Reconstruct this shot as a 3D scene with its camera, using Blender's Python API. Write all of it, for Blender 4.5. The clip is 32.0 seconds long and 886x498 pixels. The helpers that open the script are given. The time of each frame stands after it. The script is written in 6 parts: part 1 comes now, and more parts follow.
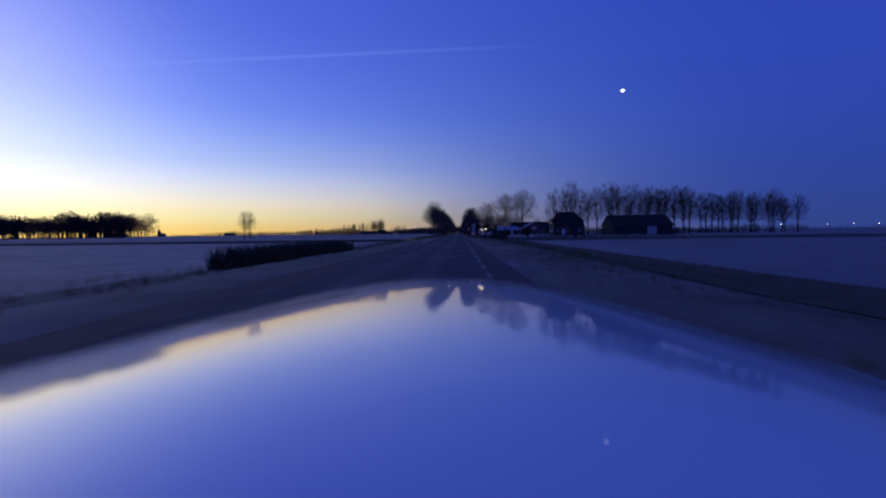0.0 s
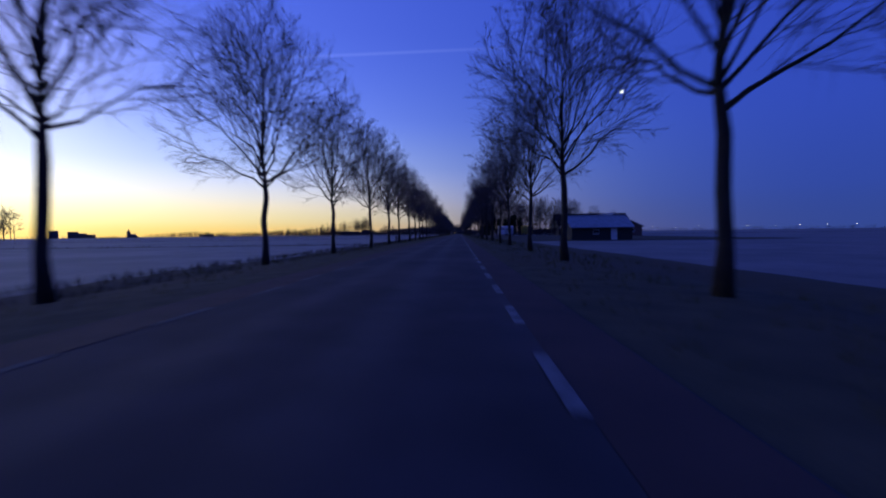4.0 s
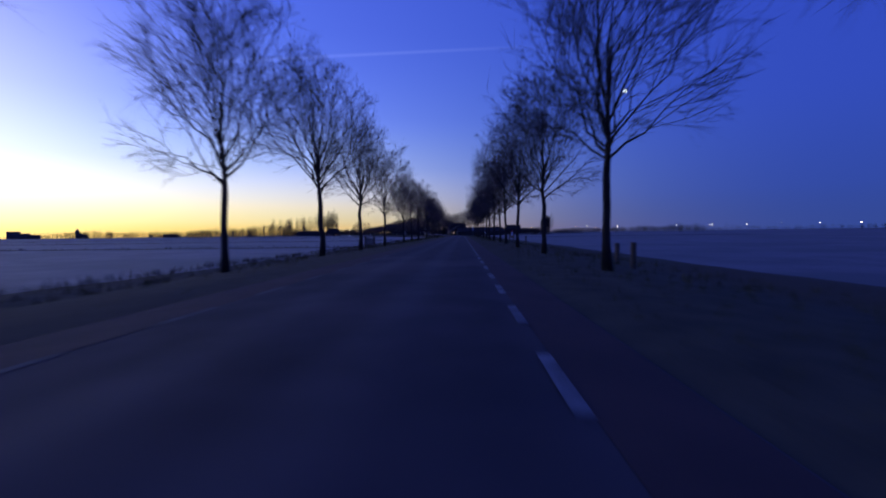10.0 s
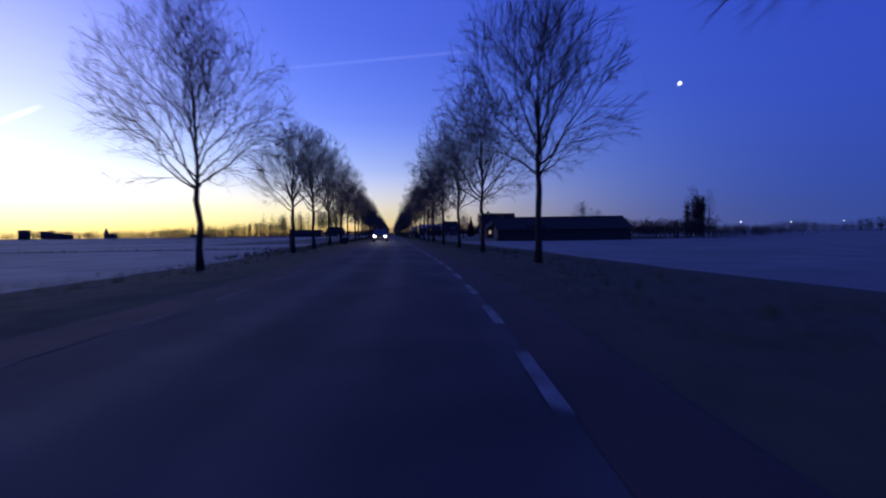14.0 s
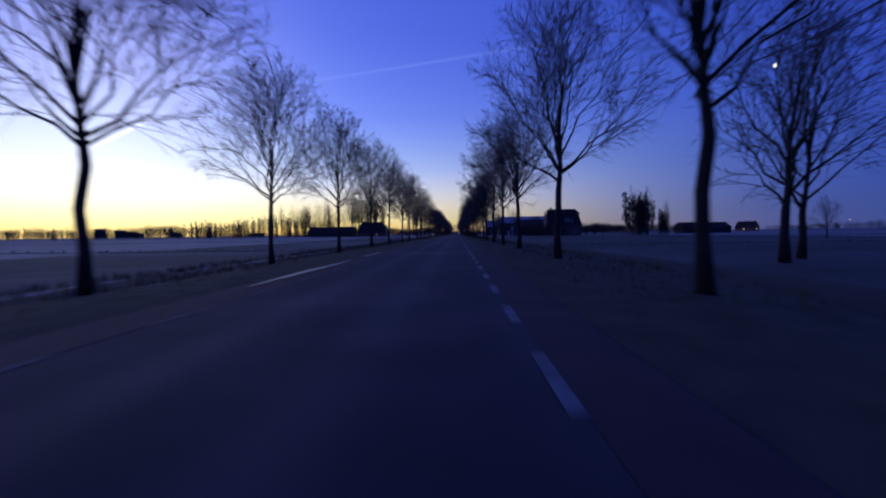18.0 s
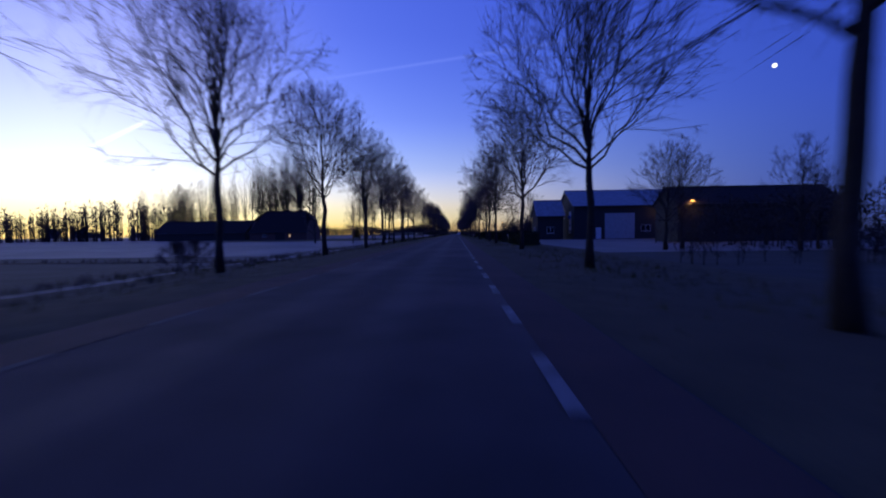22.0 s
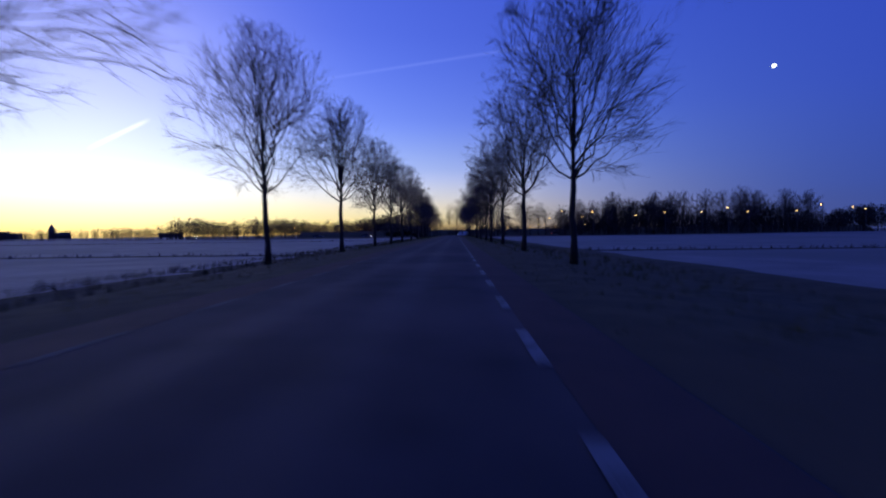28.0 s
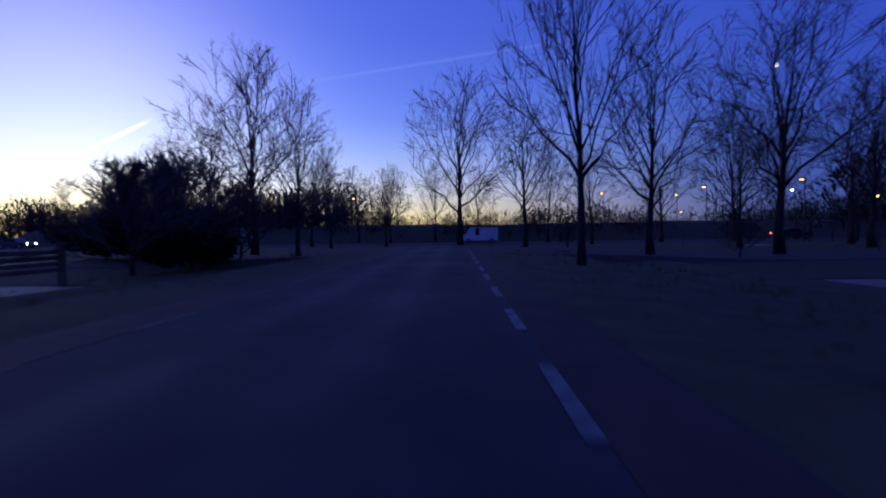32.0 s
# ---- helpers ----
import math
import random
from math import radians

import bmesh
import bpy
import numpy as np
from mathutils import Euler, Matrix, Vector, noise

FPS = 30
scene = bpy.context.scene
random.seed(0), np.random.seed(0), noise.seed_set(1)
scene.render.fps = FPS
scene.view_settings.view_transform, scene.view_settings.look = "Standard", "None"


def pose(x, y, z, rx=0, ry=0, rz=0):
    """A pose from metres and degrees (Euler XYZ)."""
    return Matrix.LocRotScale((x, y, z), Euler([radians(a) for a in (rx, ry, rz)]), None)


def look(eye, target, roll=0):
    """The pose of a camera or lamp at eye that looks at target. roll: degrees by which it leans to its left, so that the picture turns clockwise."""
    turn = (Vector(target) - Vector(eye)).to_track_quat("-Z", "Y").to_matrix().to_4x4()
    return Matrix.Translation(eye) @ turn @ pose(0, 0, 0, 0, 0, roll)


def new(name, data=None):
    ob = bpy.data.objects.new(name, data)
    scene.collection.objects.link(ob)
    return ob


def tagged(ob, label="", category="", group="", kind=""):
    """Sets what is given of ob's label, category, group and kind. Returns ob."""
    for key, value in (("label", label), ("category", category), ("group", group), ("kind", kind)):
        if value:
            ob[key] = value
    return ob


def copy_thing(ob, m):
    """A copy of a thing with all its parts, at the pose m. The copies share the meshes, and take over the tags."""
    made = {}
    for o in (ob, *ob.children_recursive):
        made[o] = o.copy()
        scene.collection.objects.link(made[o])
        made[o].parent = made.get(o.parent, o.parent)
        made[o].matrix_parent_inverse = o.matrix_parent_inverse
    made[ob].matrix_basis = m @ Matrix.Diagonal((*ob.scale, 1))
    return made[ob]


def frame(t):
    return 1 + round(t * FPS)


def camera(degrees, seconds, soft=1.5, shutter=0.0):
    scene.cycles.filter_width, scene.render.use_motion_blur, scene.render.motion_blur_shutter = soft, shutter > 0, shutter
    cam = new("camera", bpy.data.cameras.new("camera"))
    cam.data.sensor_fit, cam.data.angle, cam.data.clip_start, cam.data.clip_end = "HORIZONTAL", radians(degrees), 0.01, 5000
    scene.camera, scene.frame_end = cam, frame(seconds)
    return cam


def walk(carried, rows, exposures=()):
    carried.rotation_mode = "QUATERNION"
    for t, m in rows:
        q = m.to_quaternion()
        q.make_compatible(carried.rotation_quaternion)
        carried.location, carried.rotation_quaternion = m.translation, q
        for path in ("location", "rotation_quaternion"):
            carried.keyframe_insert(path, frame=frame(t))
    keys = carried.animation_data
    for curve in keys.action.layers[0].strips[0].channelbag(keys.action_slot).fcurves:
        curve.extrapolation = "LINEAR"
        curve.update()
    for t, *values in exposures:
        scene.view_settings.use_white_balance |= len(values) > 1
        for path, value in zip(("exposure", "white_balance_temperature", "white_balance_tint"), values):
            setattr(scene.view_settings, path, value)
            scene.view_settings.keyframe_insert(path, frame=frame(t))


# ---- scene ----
cam = camera(93.3, 32.0, 2.0, 0.15)

# ---- the road's line: straight, a bend to the left, straight again; s metres along it, d metres to its right ----
BEND_A, BEND_B, BEND = 472.0, 508.0, radians(15.5)


def heading(s):
    """The turn to the left at s, eased in and out."""
    u = min(1.0, max(0.0, (s - BEND_A) / (BEND_B - BEND_A)))
    return BEND * (u * u * (3 - 2 * u))


LINE = [(0.0, -200.0)]
for i in range(-200, 1500):
    a = heading(i + 0.5)
    LINE.append((LINE[-1][0] - math.sin(a), LINE[-1][1] + math.cos(a)))


def W(s, d, z=0.0):
    """A point of the world from the road's own measures."""
    i = int(min(1698, max(0, math.floor(s + 200))))
    a = heading(s)
    r = s + 200 - i
    x = LINE[i][0] - math.sin(a) * r
    y = LINE[i][1] + math.cos(a) * r
    return Vector((x + d * math.cos(a), y + d * math.sin(a), z))


def at(s, d, z=0.0, turn=0.0, size=1.0):
    """A pose at (s, d), turned with the road, for things built along +y."""
    return Matrix.Translation(W(s, d, z)) @ pose(0, 0, 0, 0, 0, math.degrees(heading(s)) + turn) @ Matrix.Scale(size, 4)


# ---- the drive ----
def speed(t):
    for (a, va), (b, vb) in (((0, 35), (26, 35)), ((26, 35), (30, 33.5)), ((30, 33.5), (31, 32)), ((31, 32), (32, 25))):
        if t <= b:
            return va + (vb - va) * (t - a) / (b - a)
    return 25


GONE = [0.0]
for i in range(3300):
    GONE.append(GONE[-1] + 0.01 * speed(i * 0.01 + 0.005))


def travelled(t):
    i = int(t * 100 + 1e-6)
    return GONE[i] + (GONE[i + 1] - GONE[i]) * (t * 100 - i)


def knots(rows, t):
    for (a, va), (b, vb) in zip(rows, rows[1:]):
        if a <= t <= b:
            return va + (vb - va) * (t - a) / (b - a)
    return rows[-1][1]


EYE = 0.9
# the nod over the two road humps, in degrees, and the slow swing of the nose
NOD = [(0, -0.1), (1.5, 0.3), (2.0, 0.5), (2.1, 1.5), (2.2, 1.75), (2.3, 0.8), (2.4, -0.4), (2.5, -0.9), (2.6, -0.9), (2.8, 0), (3.2, 0.5), (3.5, 0),
       (13.3, 0), (13.4, 0.1), (13.5, 1.6), (13.6, 0.3), (13.8, 0), (14.0, 0.05), (14.5, 0), (32, 0)]
SWING = [(0, 2.4), (2.0, 3.2), (2.2, 3.2), (2.5, 2.2), (6, 2.4), (9, 2.8), (13.3, 2.4), (13.6, 4.0), (14.0, 3.4), (14.6, 1.0), (16.5, 1.6), (19, 2.2), (24, 1.7), (30, 1.9), (32, 2.0)]
times = sorted(set([round(i * 0.5, 2) for i in range(65)] + [round(1.5 + i * 0.1, 2) for i in range(21)] + [round(13 + i * 0.1, 2) for i in range(21)]))
rows = []
for t in times:
    s = travelled(t)
    p = W(s, 0, EYE)
    rows.append((t, pose(p.x, p.y, p.z, 90 - 2.17 + knots(NOD, t), 0, math.degrees(heading(s - 4)) + knots(SWING, t)) @ pose(0, 0, 0, 0, 0, -0.75)))
walk(cam, rows, [(0, 0.02), (2, 0.08), (3, 0.18), (6, 0.2), (13, 0.26), (14, 0.26), (18, 0.12), (22, 0.22), (23, 0.32), (24.5, 0.34), (26, 0.15), (29, 0.15), (32, 0.15)])

# ---- the dawn sky ----
SUN_AZ, MOON_AZ, MOON_EL = radians(-57), radians(20.8), radians(16.8)
world = bpy.data.worlds.new("dawn")
scene.world = world
world.use_nodes = True
nt = world.node_tree
nt.nodes.clear()


def wnode(kind, **values):
    n = nt.nodes.new(kind)
    for k, v in values.items():
        if k == "operation":
            n.operation = v
        elif k == "blend_type":
            n.blend_type = v
    return n


def wmath(op, a, b=None):
    n = wnode("ShaderNodeMath", operation=op)
    for i, v in enumerate((a, b)):
        if v is None:
            continue
        if isinstance(v, (int, float)):
            n.inputs[i].default_value = v
        else:
            nt.links.new(v, n.inputs[i])
    return n.outputs[0]


def wdot(vec, to):
    n = nt.nodes.new("ShaderNodeVectorMath")
    n.operation = "DOT_PRODUCT"
    nt.links.new(vec, n.inputs[0])
    n.inputs[1].default_value = to
    return n.outputs["Value"]


def wramp(fac, stops):
    n = nt.nodes.new("ShaderNodeValToRGB")
    n.color_ramp.interpolation = "B_SPLINE"
    while len(n.color_ramp.elements) < len(stops):
        n.color_ramp.elements.new(0.5)
    for e, (p, c) in zip(n.color_ramp.elements, stops):
        e.position = p
        e.color = (*c, 1)
    nt.links.new(fac, n.inputs[0])
    return n.outputs[0]


def wmix(kind, fac, a, b):
    n = nt.nodes.new("ShaderNodeMix")
    n.data_type, n.blend_type = "RGBA", kind
    for sock, v in ((n.inputs[0], fac), (n.inputs[6], a), (n.inputs[7], b)):
        if isinstance(v, (int, float)):
            sock.default_value = v
        elif isinstance(v, tuple):
            sock.default_value = (*v, 1)
        else:
            nt.links.new(v, sock)
    return n.outputs[2]


tc = nt.nodes.new("ShaderNodeTexCoord").outputs["Generated"]
sep = nt.nodes.new("ShaderNodeSeparateXYZ")
nt.links.new(tc, sep.inputs[0])
up = wmath("MAXIMUM", sep.outputs["Z"], 0.0)
flat = wmath("SQRT", wmath("SUBTRACT", 1.0, wmath("MULTIPLY", sep.outputs["Z"], sep.outputs["Z"])))
toward = wmath("DIVIDE", wdot(tc, (math.sin(SUN_AZ), math.cos(SUN_AZ), 0)), wmath("MAXIMUM", flat, 0.02))
side = wmath("POWER", wmath("MINIMUM", wmath("MAXIMUM", wmath("DIVIDE", wmath("ADD", toward, 0.2), 1.18), 0.0), 1.0), 2.1)
glow_side = wramp(up, [(0.0, (1.1, 0.57, 0.09)), (0.03, (1.1, 0.83, 0.3)), (0.08, (0.98, 0.95, 0.82)), (0.15, (0.43, 0.59, 1.12)),
                       (0.26, (0.165, 0.28, 0.98)), (0.42, (0.09, 0.16, 0.8)), (0.7, (0.045, 0.09, 0.6)), (1.0, (0.032, 0.07, 0.48))])
mid_side = wramp(up, [(0.0, (0.5, 0.38, 0.26)), (0.03, (0.42, 0.42, 0.42)), (0.08, (0.34, 0.45, 0.74)), (0.15, (0.29, 0.455, 0.97)),
                      (0.26, (0.16, 0.3, 0.9)), (0.42, (0.087, 0.172, 0.79)), (0.7, (0.042, 0.092, 0.6)), (1.0, (0.03, 0.07, 0.48))])
night_side = wramp(up, [(0.0, (0.03, 0.056, 0.24)), (0.08, (0.026, 0.057, 0.3)), (0.25, (0.028, 0.064, 0.44)), (0.6, (0.025, 0.055, 0.46)), (1.0, (0.026, 0.06, 0.44))])
warm = wmath("MINIMUM", wmath("MAXIMUM", wmath("DIVIDE", wmath("SUBTRACT", side, 0.08), 0.5), 0.0), 1.0)
sky = wmix("MIX", side, night_side, wmix("MIX", warm, mid_side, glow_side))
# the brightest part of the dawn, and a thin old vapour trail
near_sun = wmath("POWER", wmath("MAXIMUM", wdot(tc, (math.sin(SUN_AZ) * 0.985, math.cos(SUN_AZ) * 0.985, 0.17)), 0.0), 26.0)
sky = wmix("ADD", wmath("MULTIPLY", near_sun, 0.42), sky, (1.0, 0.9, 0.6))


def toward_sky(az, el):
    return Vector((math.sin(radians(az)) * math.cos(radians(el)), math.cos(radians(az)) * math.cos(radians(el)), math.sin(radians(el))))


trail_n = toward_sky(-33.9, 19.2).cross(toward_sky(12.4, 22.9)).normalized()
trail = wmath("MAXIMUM", wmath("SUBTRACT", 1.0, wmath("MULTIPLY", wmath("ABSOLUTE", wdot(tc, tuple(trail_n))), 210.0)), 0.0)
trail_part = wmath("MAXIMUM", wmath("SUBTRACT", wmath("MULTIPLY", wdot(tc, tuple(toward_sky(-16, 21.5))), 10.0), 9.0), 0.0)
sky = wmix("ADD", wmath("MULTIPLY", wmath("MULTIPLY", trail, trail_part), 0.06), sky, (0.6, 0.7, 1.0))
# a short bright trail low over the dawn
short_n = toward_sky(-57.0, 9.4).cross(toward_sky(-52.8, 12.3)).normalized()
short = wmath("MAXIMUM", wmath("SUBTRACT", 1.0, wmath("MULTIPLY", wmath("ABSOLUTE", wdot(tc, tuple(short_n))), 190.0)), 0.0)
short_part = wmath("MINIMUM", wmath("MAXIMUM", wmath("MULTIPLY", wmath("SUBTRACT", wdot(tc, tuple(toward_sky(-54.6, 11.0))), math.cos(radians(3.4))), 900.0), 0.0), 1.0)
sky = wmix("ADD", wmath("MULTIPLY", wmath("MULTIPLY", short, short_part), 0.3), sky, (1.0, 0.9, 0.85))
moon_dir = (math.sin(MOON_AZ) * math.cos(MOON_EL), math.cos(MOON_AZ) * math.cos(MOON_EL), math.sin(MOON_EL))
disc = wmath("GREATER_THAN", wdot(tc, moon_dir), math.cos(radians(0.21)))
sky = wmix("MIX", disc, sky, (1.6, 1.7, 1.5))
bg = nt.nodes.new("ShaderNodeBackground")
bg.inputs["Strength"].default_value = 1.0
nt.links.new(sky, bg.inputs["Color"])
wout = nt.nodes.new("ShaderNodeOutputWorld")
nt.links.new(bg.outputs[0], wout.inputs[0])


# ---- materials ----
def material(name, base, second=None, scale=6.0, rough=0.85, bump=0.2, metallic=0.0, fine=60.0, third=None, third_scale=0.15, coat=0.0, rand=0.0, shine=0.5):
    """Two colours mixed by coarse and fine noise, a third by very coarse noise, and a fine relief, in metres."""
    m = bpy.data.materials.new(name)
    m.use_nodes = True
    t = m.node_tree
    b = t.nodes["Principled BSDF"]
    b.inputs["Roughness"].default_value = rough
    b.inputs["Metallic"].default_value = metallic
    b.inputs["Specular IOR Level"].default_value = shine
    b.inputs["Coat Weight"].default_value = coat
    b.inputs["Coat Roughness"].default_value = 0.04
    second = second or tuple(c * 0.7 for c in base)
    co = t.nodes.new("ShaderNodeTexCoord")
    big, small = t.nodes.new("ShaderNodeTexNoise"), t.nodes.new("ShaderNodeTexNoise")
    big.inputs["Scale"].default_value, small.inputs["Scale"].default_value = scale, fine
    big.inputs["Detail"].default_value = 5
    for n in (big, small):
        t.links.new(co.outputs["Object"], n.inputs["Vector"])
    add = t.nodes.new("ShaderNodeMath")
    add.operation = "MULTIPLY_ADD"
    t.links.new(small.outputs["Fac"], add.inputs[0])
    add.inputs[1].default_value = 0.45
    t.links.new(big.outputs["Fac"], add.inputs[2])
    ramp = t.nodes.new("ShaderNodeMapRange")
    ramp.inputs["From Min"].default_value, ramp.inputs["From Max"].default_value = 0.5, 0.95
    t.links.new(add.outputs[0], ramp.inputs["Value"])
    mix = t.nodes.new("ShaderNodeMix")
    mix.data_type = "RGBA"
    mix.inputs[6].default_value, mix.inputs[7].default_value = (*base, 1), (*second, 1)
    t.links.new(ramp.outputs[0], mix.inputs[0])
    col = mix.outputs[2]
    if third:
        huge = t.nodes.new("ShaderNodeTexNoise")
        huge.inputs["Scale"].default_value = third_scale
        huge.inputs["Detail"].default_value = 4
        t.links.new(co.outputs["Object"], huge.inputs["Vector"])
        r2 = t.nodes.new("ShaderNodeMapRange")
        r2.inputs["From Min"].default_value, r2.inputs["From Max"].default_value = 0.48, 0.64
        t.links.new(huge.outputs["Fac"], r2.inputs["Value"])
        m3 = t.nodes.new("ShaderNodeMix")
        m3.data_type = "RGBA"
        t.links.new(r2.outputs[0], m3.inputs[0])
        t.links.new(col, m3.inputs[6])
        m3.inputs[7].default_value = (*third, 1)
        col = m3.outputs[2]
    if rand:
        info = t.nodes.new("ShaderNodeObjectInfo")
        r3 = t.nodes.new("ShaderNodeMapRange")
        r3.inputs["To Min"].default_value, r3.inputs["To Max"].default_value = 1 - rand, 1 + rand
        t.links.new(info.outputs["Random"], r3.inputs["Value"])
        hsv = t.nodes.new("ShaderNodeHueSaturation")
        t.links.new(r3.outputs[0], hsv.inputs["Value"])
        t.links.new(col, hsv.inputs["Color"])
        col = hsv.outputs[0]
    t.links.new(col, b.inputs["Base Color"])
    if bump:
        bp = t.nodes.new("ShaderNodeBump")
        bp.inputs["Strength"].default_value = bump
        bp.inputs["Distance"].default_value = 0.02
        t.links.new(add.outputs[0], bp.inputs["Height"])
        t.links.new(bp.outputs[0], b.inputs["Normal"])
    return m


def glowing(name, colour, strength):
    m = bpy.data.materials.new(name)
    m.use_nodes = True
    b = m.node_tree.nodes["Principled BSDF"]
    b.inputs["Base Color"].default_value = (*colour, 1)
    b.inputs["Emission Color"].default_value = (*colour, 1)
    b.inputs["Emission Strength"].default_value = strength
    return m


ASPHALT = material("asphalt", (0.062, 0.052, 0.055), (0.036, 0.032, 0.034), 1.2, 0.8, 0.5, fine=90, third=(0.085, 0.066, 0.064), third_scale=0.25, shine=0.2)


def wheel_worn(m, tracks):
    """Polishes and lightens the asphalt along the wheel tracks, by the sheet's own measure across the road."""
    t = m.node_tree
    b = t.nodes["Principled BSDF"]
    link = b.inputs["Base Color"].links[0].from_socket
    across = t.nodes.new("ShaderNodeAttribute")
    across.attribute_name = "across"
    total = None
    for d in tracks:
        n1 = t.nodes.new("ShaderNodeMath")
        n1.operation = "SUBTRACT"
        t.links.new(across.outputs["Fac"], n1.inputs[0])
        n1.inputs[1].default_value = d
        n2 = t.nodes.new("ShaderNodeMath")
        n2.operation = "ABSOLUTE"
        t.links.new(n1.outputs[0], n2.inputs[0])
        n3 = t.nodes.new("ShaderNodeMapRange")
        n3.interpolation_type = "SMOOTHSTEP"
        for k, v in (("From Min", 0.45), ("From Max", 0.05), ("To Min", 0.0), ("To Max", 1.0)):
            n3.inputs[k].default_value = v
        t.links.new(n2.outputs[0], n3.inputs["Value"])
        if total is None:
            total = n3.outputs[0]
        else:
            n4 = t.nodes.new("ShaderNodeMath")
            n4.operation = "MAXIMUM"
            t.links.new(total, n4.inputs[0])
            t.links.new(n3.outputs[0], n4.inputs[1])
            total = n4.outputs[0]
    mix = t.nodes.new("ShaderNodeMix")
    mix.data_type, mix.blend_type = "RGBA", "MULTIPLY"
    t.links.new(total, mix.inputs[0])
    t.links.new(link, mix.inputs[6])
    mix.inputs[7].default_value = (1.16, 1.14, 1.14, 1)
    t.links.new(mix.outputs[2], b.inputs["Base Color"])
    rough = t.nodes.new("ShaderNodeMapRange")
    rough.inputs["To Min"].default_value, rough.inputs["To Max"].default_value = 0.85, 0.76
    t.links.new(total, rough.inputs["Value"])
    t.links.new(rough.outputs[0], b.inputs["Roughness"])


wheel_worn(ASPHALT, (-3.35, -1.95, -0.75, 0.7))
ASPHALT_SIDE = material("asphalt_reddish", (0.095, 0.055, 0.045), (0.06, 0.038, 0.034), 1.2, 0.85, 0.5, fine=90, shine=0.2)
PAINT = material("road_paint", (0.26, 0.25, 0.25), (0.06, 0.055, 0.055), 5, 0.7, 0.3, fine=70, shine=0.2)
FIELD = material("frosted_meadow", (0.25, 0.195, 0.158), (0.13, 0.104, 0.078), 0.35, 0.7, 0.8, fine=7, third=(0.14, 0.115, 0.08), third_scale=0.06, shine=0.45)
PAINT_WORN = material("worn_road_paint", (0.11, 0.1, 0.1), (0.05, 0.045, 0.045), 2.5, 0.8, 0.3, fine=40, shine=0.2)
MEADOW_DARK = material("darker_meadow", (0.08, 0.068, 0.045), (0.05, 0.044, 0.022), 0.5, 0.85, 0.8, fine=7, third=(0.115, 0.095, 0.072), third_scale=0.05, shine=0.2)
FROST_VERGE = material("frosted_verge", (0.19, 0.15, 0.1), (0.08, 0.066, 0.036), 0.8, 0.9, 0.8, fine=18, third=(0.22, 0.18, 0.14), third_scale=0.12, shine=0.2)
VERGE = material("verge_grass", (0.064, 0.056, 0.034), (0.115, 0.096, 0.055), 1.6, 0.95, 0.9, fine=30, third=(0.098, 0.075, 0.046), third_scale=0.09, shine=0.1)
GRASS = material("grass_blades", (0.062, 0.064, 0.012), (0.12, 0.105, 0.03), 3, 0.9, 0, fine=20, shine=0.1)
REED = material("dry_reed", (0.11, 0.085, 0.05), (0.06, 0.05, 0.035), 2, 0.9, 0, fine=20, shine=0.1)
BARK = material("bark", (0.055, 0.046, 0.042), (0.032, 0.029, 0.026), 5, 0.9, 0.6, fine=40, third=(0.05, 0.058, 0.038), third_scale=0.6, shine=0.1)
TWIG = material("twigs", (0.12, 0.096, 0.088), (0.075, 0.062, 0.058), 2, 0.9, 0, fine=10, shine=0.1)
HEDGE = material("evergreen_leaves", (0.02, 0.026, 0.016), (0.034, 0.04, 0.024), 3, 1.0, 0, fine=25, shine=0.04)
FARWOOD = material("distant_woods", (0.06, 0.052, 0.05), (0.04, 0.036, 0.036), 0.2, 1, 0, fine=2, shine=0.1)
WATER = material("ditch_water", (0.02, 0.025, 0.03), (0.015, 0.02, 0.022), 1, 0.03, 0.02, fine=3)
ICE = material("puddle_ice", (0.06, 0.06, 0.06), (0.03, 0.03, 0.03), 3, 0.42, 0.1, fine=20)
CAR_WHITE = material("white_car_paint", (0.62, 0.64, 0.68), (0.6, 0.62, 0.66), 2, 0.3, 0, fine=30, coat=1.0)
RUBBER = material("rubber", (0.02, 0.02, 0.02), (0.03, 0.03, 0.03), 20, 0.8, 0.1)
DARKGLASS = material("dark_glass", (0.015, 0.018, 0.022), (0.012, 0.014, 0.018), 2, 0.05, 0)
BRICK = material("brick_wall", (0.16, 0.085, 0.065), (0.1, 0.06, 0.05), 4, 0.9, 0.5, fine=30)
# brick darkened for the trees' shade on the farmhouse; gate pillars are dark themselves
BRICK_DARKENED = material("darkened_brick_wall", (0.06, 0.042, 0.036), (0.04, 0.03, 0.028), 4, 0.9, 0.5, fine=30)
DARKBOARD = material("dark_timber_boards", (0.03, 0.032, 0.03), (0.02, 0.022, 0.02), 4, 0.8, 0.3, fine=40)
ROOF_TILE = material("dark_roof_tiles", (0.035, 0.028, 0.026), (0.022, 0.019, 0.018), 4, 0.9, 0.4, fine=30, shine=0.15)
ROOF_SHEET = material("frosted_sheet_roof", (0.3, 0.31, 0.33), (0.2, 0.21, 0.22), 1.5, 0.8, 0.3, fine=12)
WHITE = material("white_paint", (0.72, 0.72, 0.7), (0.58, 0.58, 0.57), 3, 0.6, 0.1, fine=30)
# caravan panes in dull grey, so that they hardly mirror the dawn
PANE_DULL = material("dull_window_pane", (0.09, 0.09, 0.1), (0.06, 0.06, 0.07), 3, 0.5, 0, fine=20, shine=0.2)
YELLOW_PAINT = material("yellow_paint", (0.5, 0.34, 0.03), (0.4, 0.26, 0.03), 3, 0.55, 0.1, fine=30)
